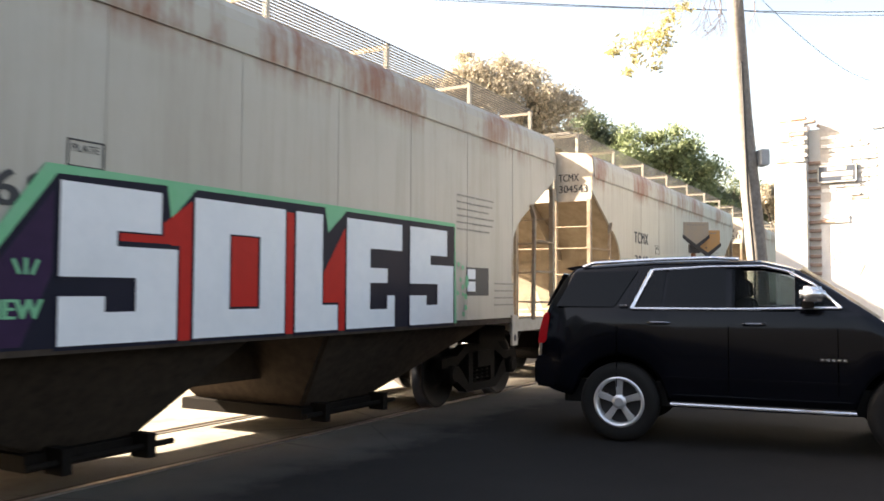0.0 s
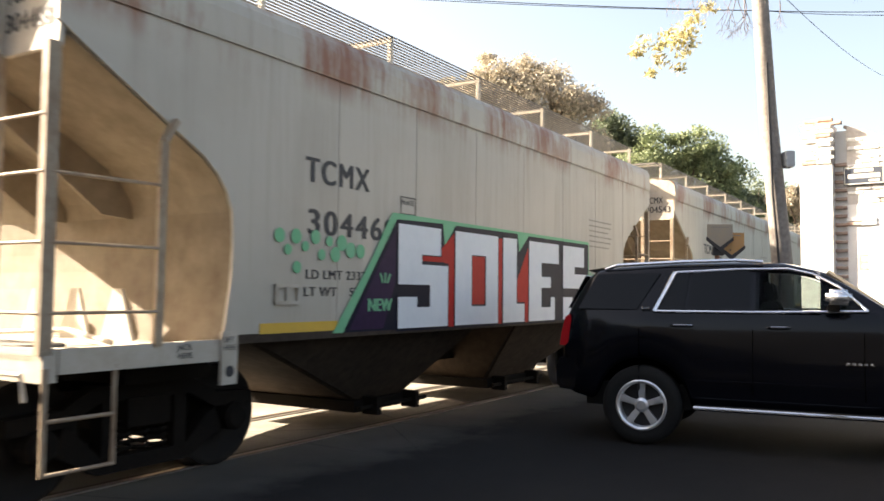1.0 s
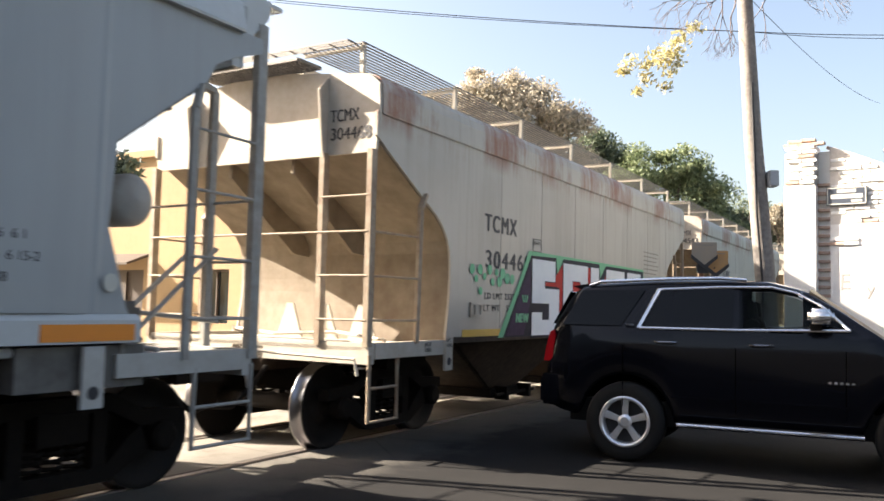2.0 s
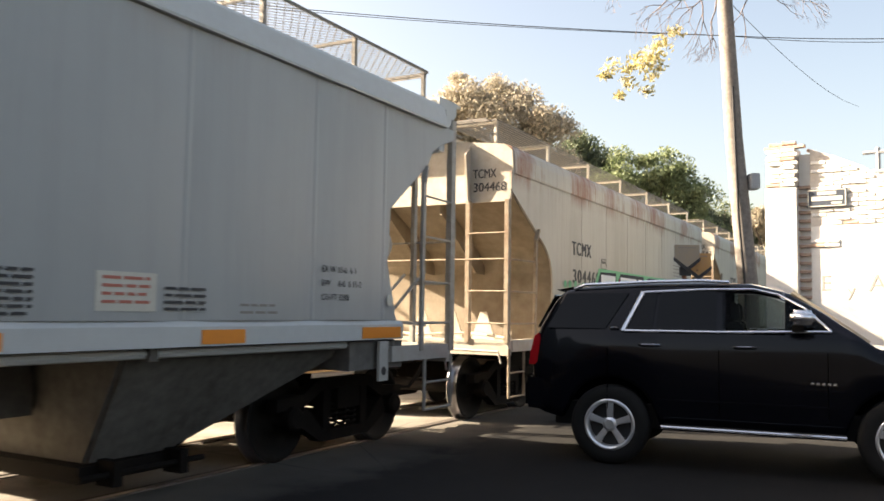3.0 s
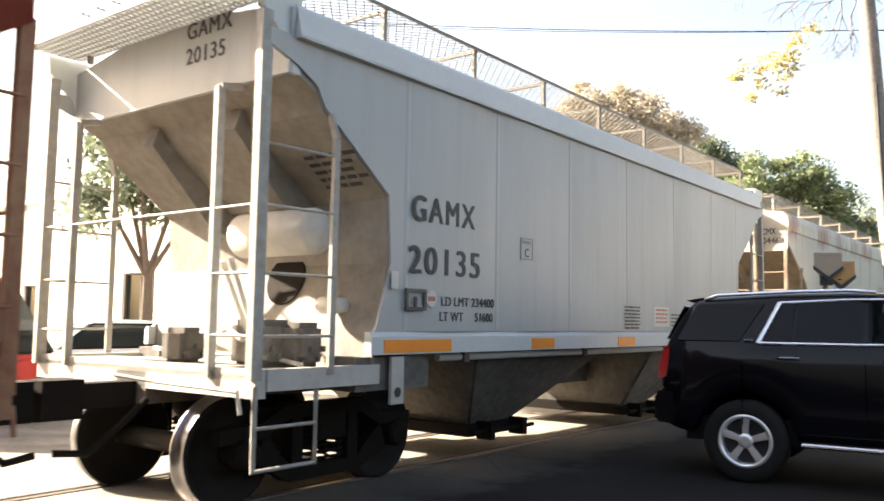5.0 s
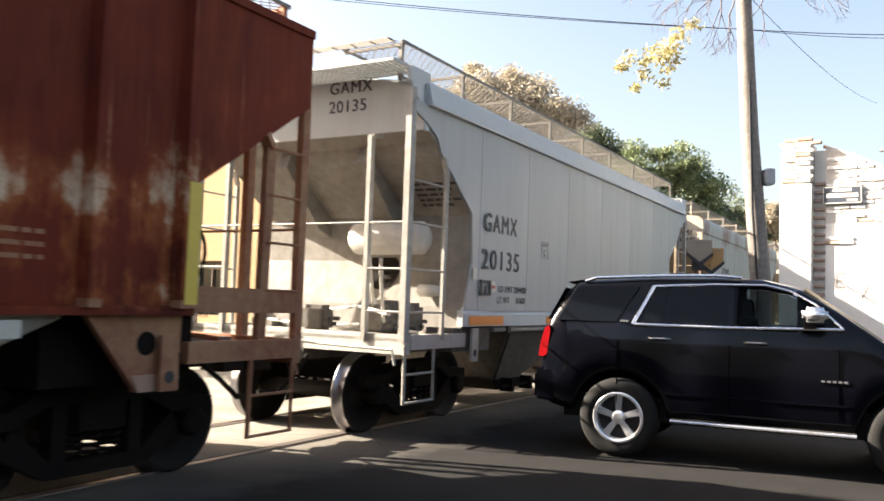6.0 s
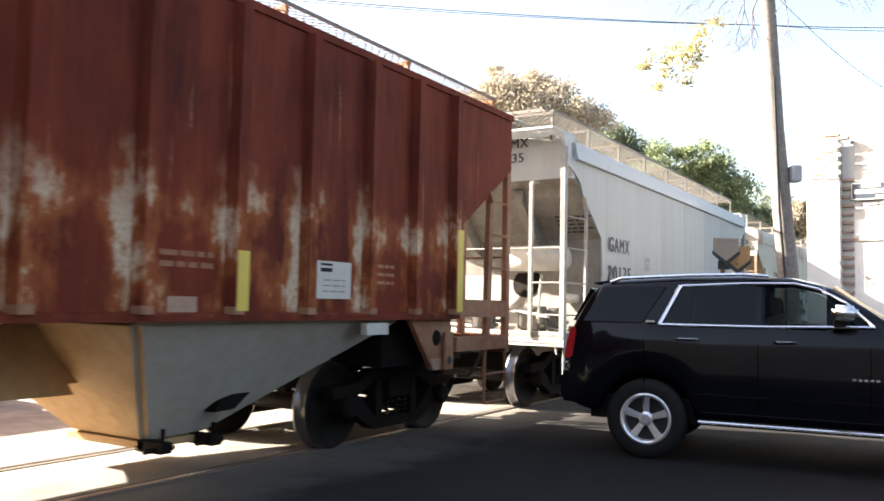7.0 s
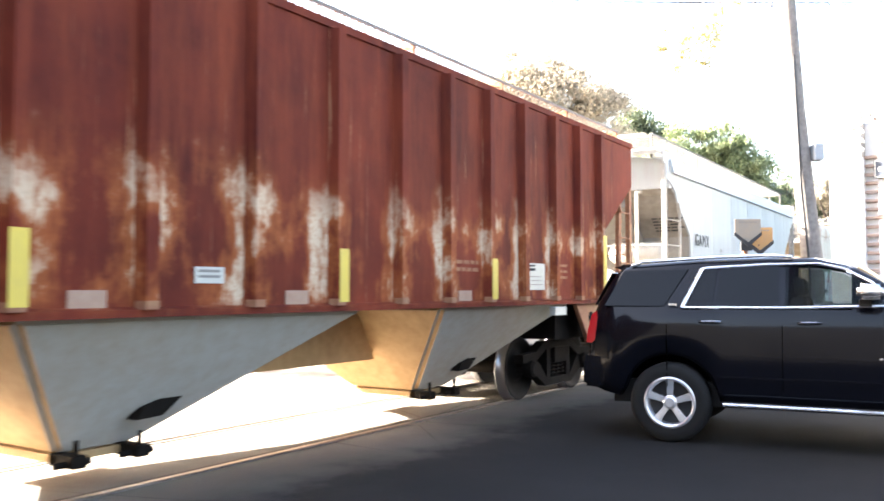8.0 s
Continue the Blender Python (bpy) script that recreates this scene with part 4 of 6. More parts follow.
def rust_car(a_front):
    """The ribbed red wagon; x runs from its rear end to its front end."""
    length, W = 17.36, 1.58
    a = a_front - length
    F, D = length, 17.0       # the whole length, and the mark from which its fittings are set out
    car = thing("hopper_car", spot(a), "rust-red ribbed hopper wagon with chalky patches and pale hopper bays", "freight wagon", "wagons of the train")
    outline = [(0.0, 3.85), (0.0, 3.19), (1.36, 2.27), (1.36, 1.38), (F - 1.36, 1.38), (F - 1.36, 2.27), (F, 3.19), (F, 3.85)]
    for s in (-1, 1):
        part("side_sheet", prism(B(), outline, 1, s * W, s * (W - 0.03)), M["rust"], car)
        bm = B()
        prism(bm, [(s * 1.5, 1.34), (s * 1.64, 1.34), (s * 1.64, 1.39), (s * 1.58, 1.41), (s * 1.5, 1.41)], 0, 1.3, F - 1.3)
        part("side_sill", bm, M["rust"], car)
        bm = B()
        prism(bm, [(s * 1.54, 3.79), (s * 1.605, 3.81), (s * 1.605, 3.88), (s * 1.54, 3.90)], 0, 0, F)
        part("top_chord", bm, M["rust"], car)
    ribs = (1.06, 1.83, 2.60, 3.47, 4.31, 5.15, 6.01, 6.95, 7.91, 8.89, 9.81, 10.7, 11.6, 12.5, 13.4, 14.3, 15.2, 15.64)
    for b0, b1 in zip(ribs, ribs[1:]):
        part("side_panel", box(B(), (D - b1 + 0.05, -W - 0.004, 1.405), (D - b0 - 0.05, -W + 0.01, 3.81)), M["rust_panel"], car)
    for back in ribs:
        x = D - back
        for s in (-1, 1):
            bm = B()
            prism(bm, [(x - 0.085, s * W), (x - 0.05, s * (W + 0.095)), (x + 0.05, s * (W + 0.095)), (x + 0.085, s * W)], 2, 1.39, 3.80)
            part("side_rib", bm, M["rust_rib"], car)
            bm = B()
            prism(bm, [(x - 0.082, s * (W + 0.02)), (x - 0.052, s * (W + 0.10)), (x + 0.052, s * (W + 0.10)), (x + 0.082, s * (W + 0.02))], 2, 1.392, 1.45)
            part("rib_foot", bm, M["rust_end"], car)
    bm = B()
    prism(bm, [(-1.56, 3.83), (-0.4, 3.95), (0.4, 3.95), (1.56, 3.83)], 0, 0, F)
    part("roof", bm, M["rust_end"], car)
    for f in (0, 1):
        e = (lambda q: q) if f == 0 else (lambda q: F - q)
        bm = B()
        prism(bm, [(e(0.02), 3.19), (e(1.34), 2.27), (e(1.34), 1.10), (e(1.37), 1.10), (e(1.37), 2.30), (e(0.04), 3.23)], 1, -1.55, 1.55)
        part("slope_sheet", bm, M["rust_end"], car)
        bm = B()
        box(bm, (min(e(0.02), e(0.06)), -1.56, 3.19), (max(e(0.02), e(0.06)), 1.56, 3.86))
        part("end_panel", bm, M["rust"], car)
        posts = [([(e(0.02), yy, 1.06), (e(0.02), yy, 3.21)], (0.045, 0.035)) for yy in (-1.53, -0.9, 0.9, 1.53)]
        posts += [([(e(0.45), s * 1.50, 1.06), (e(0.45), s * 1.53, 2.75), (e(0.55), s * 1.55, 2.85)], (0.05, 0.03)) for s in (-1, 1)]
        rungs = []
        for s in (-1, 1):
            rungs += [((e(0.02), s * 1.56, z), (e(0.45), s * 1.56, z)) for z in (1.55, 1.95, 2.35, 2.75)]
        rungs.append(((e(-0.02), -1.5, 2.1), (e(-0.02), 1.5, 2.1)))
        ladder(car, posts, rungs, M["rust_end"])
        bm = B()
        box(bm, (min(e(0.0), e(1.36)), -1.56, 1.36), (max(e(0.0), e(1.36)), -1.50, 1.56))
        part("deck_beam", bm, M["rust_end"], car)
        for s in (-1, 1):
            bm = B()
            prism(bm, [(e(2.16), 1.34), (e(1.36), 1.34), (e(1.36), 0.80), (e(1.72), 0.80)], 1, s * 1.56, s * 1.50)
            part("bolster_web", bm, M["rust_end"], car)
            bm = B()
            prism(bm, [(e(1.72), 0.80), (e(1.36), 0.80), (e(1.36), 0.92), (e(1.78), 0.92)], 1, s * 1.57, s * 1.49)
            part("web_foot", bm, M["patch"], car)
            bm = B()
            lathe(bm, [(s * 1.562, 0.085), (s * 1.564, 0.0)], 20, centre=(e(1.66), 0, 1.14))
            part("web_hole", bm, M["truck"], car)
        truck(car, e(1.58))
        part("body_bolster", box(B(), (min(e(1.0), e(2.3)), -1.3, 0.84), (max(e(1.0), e(2.3)), 1.3, 1.33)), M["truck"], car)
    # hand brake on the front end
    bm = B()
    hub_x, hub_y, hub_z = D - 0.30, -0.75, 1.85
    ring = [(hub_x + 0.02, hub_y + 0.28 * math.cos(k * math.pi / 10), hub_z + 0.28 * math.sin(k * math.pi / 10)) for k in range(21)]
    tube(bm, ring, 0.016)
    for k in range(5):
        tube(bm, [(hub_x, hub_y, hub_z), (hub_x + 0.02, hub_y + 0.28 * math.cos(k * 1.257), hub_z + 0.28 * math.sin(k * 1.257))], 0.012)
    part("hand_brake_wheel", bm, M["truck"], car)
    bm = B()
    box(bm, (D - 0.55, -0.95, 1.5), (D - 0.36, -0.55, 2.05))
    bmesh.ops.bevel(bm, geom=list(bm.edges), offset=0.05, segments=2, affect="EDGES")
    part("brake_gear_box", bm, M["rust_end"], car)
    bm = B()
    for k in range(14):
        z = 1.5 - k * 0.03
        tube(bm, [(D - 0.45 + 0.01 * (k % 2), -0.7, z), (D - 0.45 + 0.01 * (k % 2), -0.7, z - 0.035)], 0.012, 5)
    part("brake_chain", bm, M["truck"], car)
    sill_step(car, F - 0.62, F - 0.10, 0.36, M["rust_end"])
    sill_step(car, 0.10, 0.62, 0.36, M["rust_end"])
    end_deck(car, F, M["rust_end"], M["c_low_tan"], 1.3)
    for x0, x1 in ((D - 5.12, D - 1.86), (D - 9.75, D - 6.42), (D - 14.4, D - 11.1)):
        hop = bay(car, x0, x1, x0 + 0.95, x0 + 1.58, 1.52, 0.48, 1.34, 0.29, M["c_low"], gate=False, round_by=0.045)
        hop.data.materials.append(M["c_low_tan"])
        for f in hop.data.polygons:
            f.material_index = 1 if abs(f.normal.x) > 0.6 else 0
        for xx in (x0 + 0.91, x0 + 1.46):
            bm = B()
            box(bm, (xx, -0.74, 0.22), (xx + 0.12, -0.44, 0.31))
            tube(bm, [(xx + 0.05, -0.70, 0.24), (xx + 0.05, -0.70, 0.42)], 0.02)
            tube(bm, [(xx - 0.1, -0.66, 0.25), (xx + 0.2, -0.66, 0.25)], 0.025)
            part("gate_lug", bm, M["truck"], hop)
        bm = B()
        box(bm, (x0 + 0.91, -0.52, 0.24), (x0 + 1.62, 0.52, 0.30))
        part("outlet_flange", bm, M["c_low_tan"], hop)
        bm = B()
        prism(bm, [(x0 + 0.05, 1.33), (x0 + 0.40, 0.72), (x0 - 2.2, 0.72), (x0 - 1.3, 1.33)], 1, -0.30, -0.26)
        part("saddle_plate", bm, M["c_low_tan"], car)
        bm = B()
        prism(bm, [(x0 + 1.36, 0.53), (x0 + 1.42, 0.62), (x0 + 1.60, 0.69), (x0 + 1.80, 0.68), (x0 + 1.60, 0.54)], 1, -0.86, -0.74)
        part("inspection_port", bm, M["truck"], hop)
    roof_walk(car, F, 3.84, 4.09, M["steel"], M["rust_end"], 1.75, 1.42, mesh=True)
    y = -W - 0.004
    for x, z0, z1, lab in ((D - 9.81, 1.42, 1.88, 1), (D - 6.92, 1.42, 1.88, 1), (D - 4.28, 1.42, 1.88, 1), (D - 1.02, 1.42, 2.32, 1)):
        bm = B()
        box(bm, (x - 0.06, -W - 0.101, z0), (x + 0.06, -W - 0.096, z1))
        part("yellow_strip", bm, M["c_yellow"], car, "faded yellow reflective strip")
    bm = B()
    box(bm, (D - 3.33, y - 0.012, 1.53), (D - 2.85, y, 1.86))
    part("placard", bm, M["placard"], car, "weathered white placard")
    bars(car, D - 3.28, 1.84, y - 0.012, [(0.16, 0.0, 0.02), (0.16, 0.04, 0.035)], M["navy_paint"])
    bars(car, D - 3.24, 1.70, y - 0.012, [(0.30, 0.05 * k, 0.012) for k in range(3)], M["faint"])
    for x in (D - 9.45, D - 7.55, D - 4.92):
        bm = B()
        box(bm, (x, y - 0.008, 1.40), (x + 0.27, y, 1.52))
        part("primer_patch", bm, M["patch"], car)
    bm = B()
    box(bm, (D - 8.47, y - 0.01, 1.57), (D - 8.20, y, 1.69))
    part("data_tag", bm, M["placard"], car)
    bars(car, D - 8.44, 1.67, y - 0.01, [(0.2, 0, 0.02), (0.2, 0.04, 0.02)], M["faint"])
    bm = B()
    box(bm, (D - 2.64, -1.64, 1.20), (D - 2.30, -1.56, 1.31))
    part("jack_pad", bm, M["placard"], car)
    bars(car, D - 5.0, 1.85, y + 0.002, [(0.5, 0.0, 0.04), (0.5, 0.08, 0.04)], M["rust_end"])
    bars(car, D - 2.45, 1.87, y + 0.002, [(0.3, 0.0, 0.03), (0.3, 0.08, 0.03), (0.3, 0.16, 0.03)], M["rust_end"])
    cars.append((car, a))
    return car


tan_car(-0.45, "304468", True)
tan_car(13.15, "304543", False)
tan_car(26.75, "304511", False)
grey_car(-13.87)
rust_car(-15.57)


# ---- parked black vehicle ----
M["car_black"] = plain("black_car_paint", (0.003, 0.0035, 0.006), 0.16)
M["car_black"].node_tree.nodes["Principled BSDF"].inputs["Coat Weight"].default_value = 0.2
M["car_black"].node_tree.nodes["Principled BSDF"].inputs["Specular IOR Level"].default_value = 0.16
# Beige base gives the windscreen its sun glare along with a dust film.
M["sunlit_dust"] = worn("sunlit_dust_windscreen", (0.40, 0.36, 0.29), (0.25, 0.23, 0.19), 0.4, 0, 2, 20, 0.5, 0)
M["tint"] = plain("tinted_glass", (0.004, 0.005, 0.006), 0.03)
M["tint"].node_tree.nodes["Principled BSDF"].inputs["Specular IOR Level"].default_value = 0.2
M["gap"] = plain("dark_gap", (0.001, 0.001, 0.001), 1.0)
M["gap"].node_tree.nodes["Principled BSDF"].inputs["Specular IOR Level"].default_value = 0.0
M["handle"] = plain("dark_chrome", (0.22, 0.22, 0.23), 0.2, 0.8)
M["clear_tint"] = plain("clear_tinted_glass", (0.44, 0.49, 0.48), 0.02)
M["clear_tint"].node_tree.nodes["Principled BSDF"].inputs["Transmission Weight"].default_value = 1.0
M["clear_tint"].node_tree.nodes["Principled BSDF"].inputs["IOR"].default_value = 1.12
M["cloth"] = worn("dark_seat_cloth", (0.035, 0.033, 0.032), (0.06, 0.055, 0.05), 0.9, 0, 4, 30, 0.6)
M["tint_light"] = plain("lightly_tinted_glass", (0.016, 0.021, 0.022), 0.03)
M["tint_light"].node_tree.nodes["Principled BSDF"].inputs["Specular IOR Level"].default_value = 0.34
M["chrome"] = plain("chrome", (0.80, 0.81, 0.83), 0.12, 0.8)
M["rubber"] = worn("tyre_rubber", (0.006, 0.006, 0.006), (0.014, 0.0135, 0.012), 0.85, 0, 3, 30, 0.6)
M["rim"] = plain("polished_alloy", (0.86, 0.87, 0.89), 0.22, 0.7)
M["rim_dark"] = plain("shadowed_alloy", (0.012, 0.012, 0.013), 0.6, 0.0)
M["tail_red"] = plain("red_lens", (0.45, 0.01, 0.015), 0.1)


def lerp_table(x, table):
    for (x0, v0), (x1, v1) in zip(table, table[1:]):
        if x <= x1:
            return v0 + (v1 - v0) * max(0.0, (x - x0) / (x1 - x0))
    return table[-1][1]


ROOF = [(-0.86, 0.80), (-0.85, 1.05), (-0.80, 1.26), (-0.72, 1.45), (-0.60, 1.68), (-0.50, 1.77), (-0.30, 1.80), (0.3, 1.835), (0.9, 1.845), (1.35, 1.83), (1.7, 1.74), (2.0, 1.55), (2.3, 1.33), (2.45, 1.22), (3.0, 1.18), (3.5, 1.12), (3.72, 1.00), (3.80, 0.80)]
HALF_W = [(-0.86, 0.80), (-0.80, 0.90), (-0.6, 0.955), (0.0, 0.97), (2.6, 0.97), (3.3, 0.94), (3.65, 0.84), (3.80, 0.62)]


def suv_bottom(x):
    z = lerp_table(x, [(-0.86, 0.56), (-0.7, 0.48), (-0.4, 0.42), (3.2, 0.42), (3.8, 0.36)])
    for c in (0.0, 2.65):
        d = 0.47 ** 2 - (x - c) ** 2
        if d > 0:
            z = max(z, 0.40 + math.sqrt(d))
    return z


def suv_section(x):
    zt, w, z0 = lerp_table(x, ROOF), lerp_table(x, HALF_W), suv_bottom(x)
    zb = min(1.33, zt - 0.03)
    g = max(0.0, min(1.0, (zt - zb) / 0.48))
    rows = [(0.0, z0 + 0.02), (w * 0.7, z0 + 0.01), (w - 0.03, z0), (w - 0.002, z0 + (zb - z0) * 0.12), (w + 0.004, z0 + (zb - z0) * 0.45),
            (w, z0 + (zb - z0) * 0.72), (w - 0.022, z0 + (zb - z0) * 0.90), (w - 0.045, zb)]
    yt = (w - 0.06) * (1 - g) + (w - 0.20) * g
    rows += [(w - 0.045 + (yt - w + 0.045) * 0.5, zb + (zt - zb) * 0.42), (yt, zb + (zt - zb) * 0.86), (yt - 0.05, zb + (zt - zb) * 0.96), (yt - 0.16, zt), (0.0, zt + 0.025 * g)]
    return rows


def glass_y(z):
    """The half width of the cabin's side at a height between belt and roof."""
    return 0.925 - (z - 1.33) / 0.48 * 0.168


def suv():
    car = thing("suv", Matrix.Translation((1.79, 8.46, 0)) @ pose(0, 0, 0, 0, 0, -23) @ Matrix.Translation((0, 0.985, 0)),
                "large black parked sport utility vehicle with chrome trim", "car")
    xs = sorted(set([round(-0.86 + i * 0.045, 3) for i in range(104)] + [-0.85, -0.83, -0.8, 3.80]))
    xs = [x for x in xs if x <= 3.8]
    bm = B()
    grid = []
    for x in xs:
        rows = suv_section(x)
        full = [(-y, z) for y, z in rows] + [(y, z) for y, z in reversed(rows[1:-1])]
        grid.append([bm.verts.new((x, y, z)) for y, z in full])
    n = len(grid[0])
    for a, b in zip(grid, grid[1:]):
        for k in range(n):
            bm.faces.new((a[k], a[(k + 1) % n], b[(k + 1) % n], b[k]))
    bm.faces.new(grid[0])
    bm.faces.new(grid[-1][::-1])
    hole = [f for f in bm.faces if 1.12 < f.calc_center_median().x < 1.66 and 1.37 < f.calc_center_median().z < 1.72 and abs(f.calc_center_median().y) > 0.6]
    bmesh.ops.delete(bm, geom=hole, context="FACES")
    body = part("body", bm, M["car_black"], car, smooth=True)
    for s in (-1, 1):
        def pane(name, pts, mat_, out=0.008):
            bm = B()
            f = [bm.verts.new((x, s * (glass_y(z) + out), z)) for x, z in pts]
            g = [bm.verts.new((x, s * (glass_y(z) + out - 0.03), z)) for x, z in pts]
            bm.faces.new(f)
            bm.faces.new(g[::-1])
            for i in range(len(pts)):
                j = (i + 1) % len(pts)
                bm.faces.new((f[i], f[j], g[j], g[i]))
            return part(name, bm, mat_, car)
        pane("quarter_window", [(-0.66, 1.36), (-0.05, 1.36), (0.17, 1.73), (-0.48, 1.72)], M["tint"])
        pane("rear_door_window", [(0.17, 1.36), (0.42, 1.36), (0.46, 1.74), (0.34, 1.73)], M["tint"], 0.01)
        pane("rear_door_window", [(0.45, 1.36), (1.03, 1.36), (1.03, 1.755), (0.49, 1.745)], M["tint"], 0.01)
        pane("front_door_window", [(1.09, 1.36), (2.02, 1.38), (1.78, 1.60), (1.58, 1.70), (1.38, 1.755), (1.09, 1.755)], M["clear_tint"], 0.01)

        def trim(pts, r=0.014):
            bm = B()
            tube(bm, [(x, s * (glass_y(z) + 0.014), z) for x, z in pts], r, 6)
            part("window_trim", bm, M["chrome"], car, "chrome window surround")
        trim([(0.14, 1.345), (1.06, 1.348), (2.06, 1.372)])
        trim([(0.14, 1.345), (0.33, 1.742), (0.9, 1.768), (1.38, 1.772), (1.60, 1.72), (1.82, 1.60), (2.06, 1.372)], 0.012)
        trim([(0.12, 1.345), (0.22, 1.55), (0.31, 1.742)], 0.016)
        bm = B()
        tube(bm, [(-0.42, s * 0.72, 1.775), (-0.30, s * 0.73, 1.815), (0.4, s * 0.735, 1.848), (0.9, s * 0.735, 1.858), (1.15, s * 0.73, 1.842)], 0.018, 8)
        part("roof_rail", bm, M["chrome"], car, "silver roof rail")
        bm = B()
        prism(bm, [(s * 0.90, 0.38), (s * 1.02, 0.385), (s * 1.05, 0.405), (s * 1.045, 0.43), (s * 0.90, 0.435)], 0, 0.52, 2.16)
        part("running_board", bm, M["rubber"], car)
        bm = B()
        prism(bm, [(s * 1.035, 0.402), (s * 1.062, 0.404), (s * 1.062, 0.418), (s * 1.050, 0.430), (s * 1.035, 0.431)], 0, 0.52, 2.16)
        part("running_board_trim", bm, M["chrome"], car, "bright chrome running board edge")
        for x in (0.30, 1.20):
            bm = B()
            tube(bm, [(x, s * 0.965, 1.205), (x + 0.03, s * 1.0, 1.21), (x + 0.16, s * 1.0, 1.212), (x + 0.20, s * 0.965, 1.208)], 0.014, 8)
            part("door_handle", bm, M["handle"], car)
        for x in (-0.02, 1.06, 2.02):
            bm = B()
            box(bm, (x - 0.003, min(s * 0.955, s * 0.978), 0.55), (x + 0.003, max(s * 0.955, s * 0.978), 1.18))
            part("door_gap", bm, M["gap"], car)
        bm = B()
        box(bm, (0.45, min(s * 0.965, s * 0.982), 0.66), (2.1, max(s * 0.965, s * 0.982), 0.68))
        part("body_moulding", bm, M["car_black"], car)
        bm = B()
        box(bm, (1.70, min(s * 1.0, s * 1.22), 1.43), (1.92, max(s * 1.0, s * 1.22), 1.57))
        bmesh.ops.bevel(bm, geom=list(bm.edges), offset=0.035, segments=3, affect="EDGES")
        mirror = part("door_mirror", bm, M["chrome"], car, "chrome door mirror cap", smooth=True)
        bm = B()
        box(bm, (1.72, min(s * 0.9, s * 1.02), 1.37), (1.82, max(s * 0.9, s * 1.02), 1.43))
        part("mirror_arm", bm, M["rubber"], mirror)
        bm = B()
        prism(bm, [(-0.862, 0.97), (-0.80, 0.97), (-0.77, 1.0), (-0.74, 1.24), (-0.755, 1.30), (-0.80, 1.27), (-0.845, 1.1)], 1, s * 0.74, s * 0.915)
        part("tail_light", bm, M["tail_red"], car, "red tail light")
        bm = B()
        for i in range(5):
            box(bm, (1.87 + 0.048 * i, min(s * 0.975, s * 0.984), 0.88), (1.90 + 0.048 * i, max(s * 0.975, s * 0.984), 0.90))
        part("badge_bar", bm, M["chrome"], car)
        bm = B()
        for i in range(3):
            box(bm, (0.0 + 0.03 * i, min(s * 0.93, s * 0.945), 1.365), (0.022 + 0.03 * i, max(s * 0.93, s * 0.945), 1.385))
        part("badge_bar", bm, M["chrome"], car)
    bm = B()
    prism(bm, [(-0.90, 0.52), (-0.90, 0.80), (-0.84, 0.86), (-0.66, 0.86), (-0.66, 0.50)], 1, -0.93, 0.93)
    bmesh.ops.bevel(bm, geom=list(bm.edges), offset=0.03, segments=2, affect="EDGES")
    part("rear_bumper", bm, M["car_black"], car)
    bm = B()
    prism(bm, [(-0.80, 1.36), (-0.62, 1.70), (-0.63, 1.71), (-0.82, 1.36)], 1, -0.72, 0.72)
    part("rear_window", bm, M["tint"], car)
    bm = B()
    prism(bm, [(-0.62, 1.765), (-0.35, 1.81), (-0.35, 1.78), (-0.55, 1.74)], 1, -0.68, 0.68)
    part("roof_spoiler", bm, M["car_black"], car)
    bm = B()
    prism(bm, [(1.72, 1.745), (2.38, 1.265), (2.40, 1.285), (1.74, 1.765)], 1, -0.70, 0.70)
    part("windscreen", bm, M["sunlit_dust"], car, "windscreen with dust and sun glare in its colour")
    for s in (-1, 1):
        bm = B()
        prism(bm, [(1.28, 0.70), (1.42, 0.72), (1.26, 1.44), (1.16, 1.46), (1.10, 1.40)], 1, s * 0.18, s * 0.66)
        prism(bm, [(1.15, 1.46), (1.24, 1.46), (1.22, 1.64), (1.14, 1.65)], 1, s * 0.30, s * 0.54)
        bmesh.ops.bevel(bm, geom=list(bm.edges), offset=0.02, segments=2, affect="EDGES")
        part("front_seat", bm, M["cloth"], car, "dark cloth front seat")
    part("dashboard", prism(B(), [(1.95, 0.8), (2.25, 0.8), (2.25, 1.20), (2.05, 1.26), (1.92, 1.20)], 1, -0.80, 0.80), M["rubber"], car)
    bm = B()
    box(bm, (-0.6, -0.80, 0.36), (3.5, 0.80, 0.60))
    part("underbody", bm, M["rubber"], car)
    # Added black block stands for the shade inside the wheel wells.
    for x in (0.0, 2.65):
        part("arch_dark_fill", box(B(), (x - 0.5, -0.69, 0.40), (x + 0.5, 0.69, 1.0)), M["gap"], car)
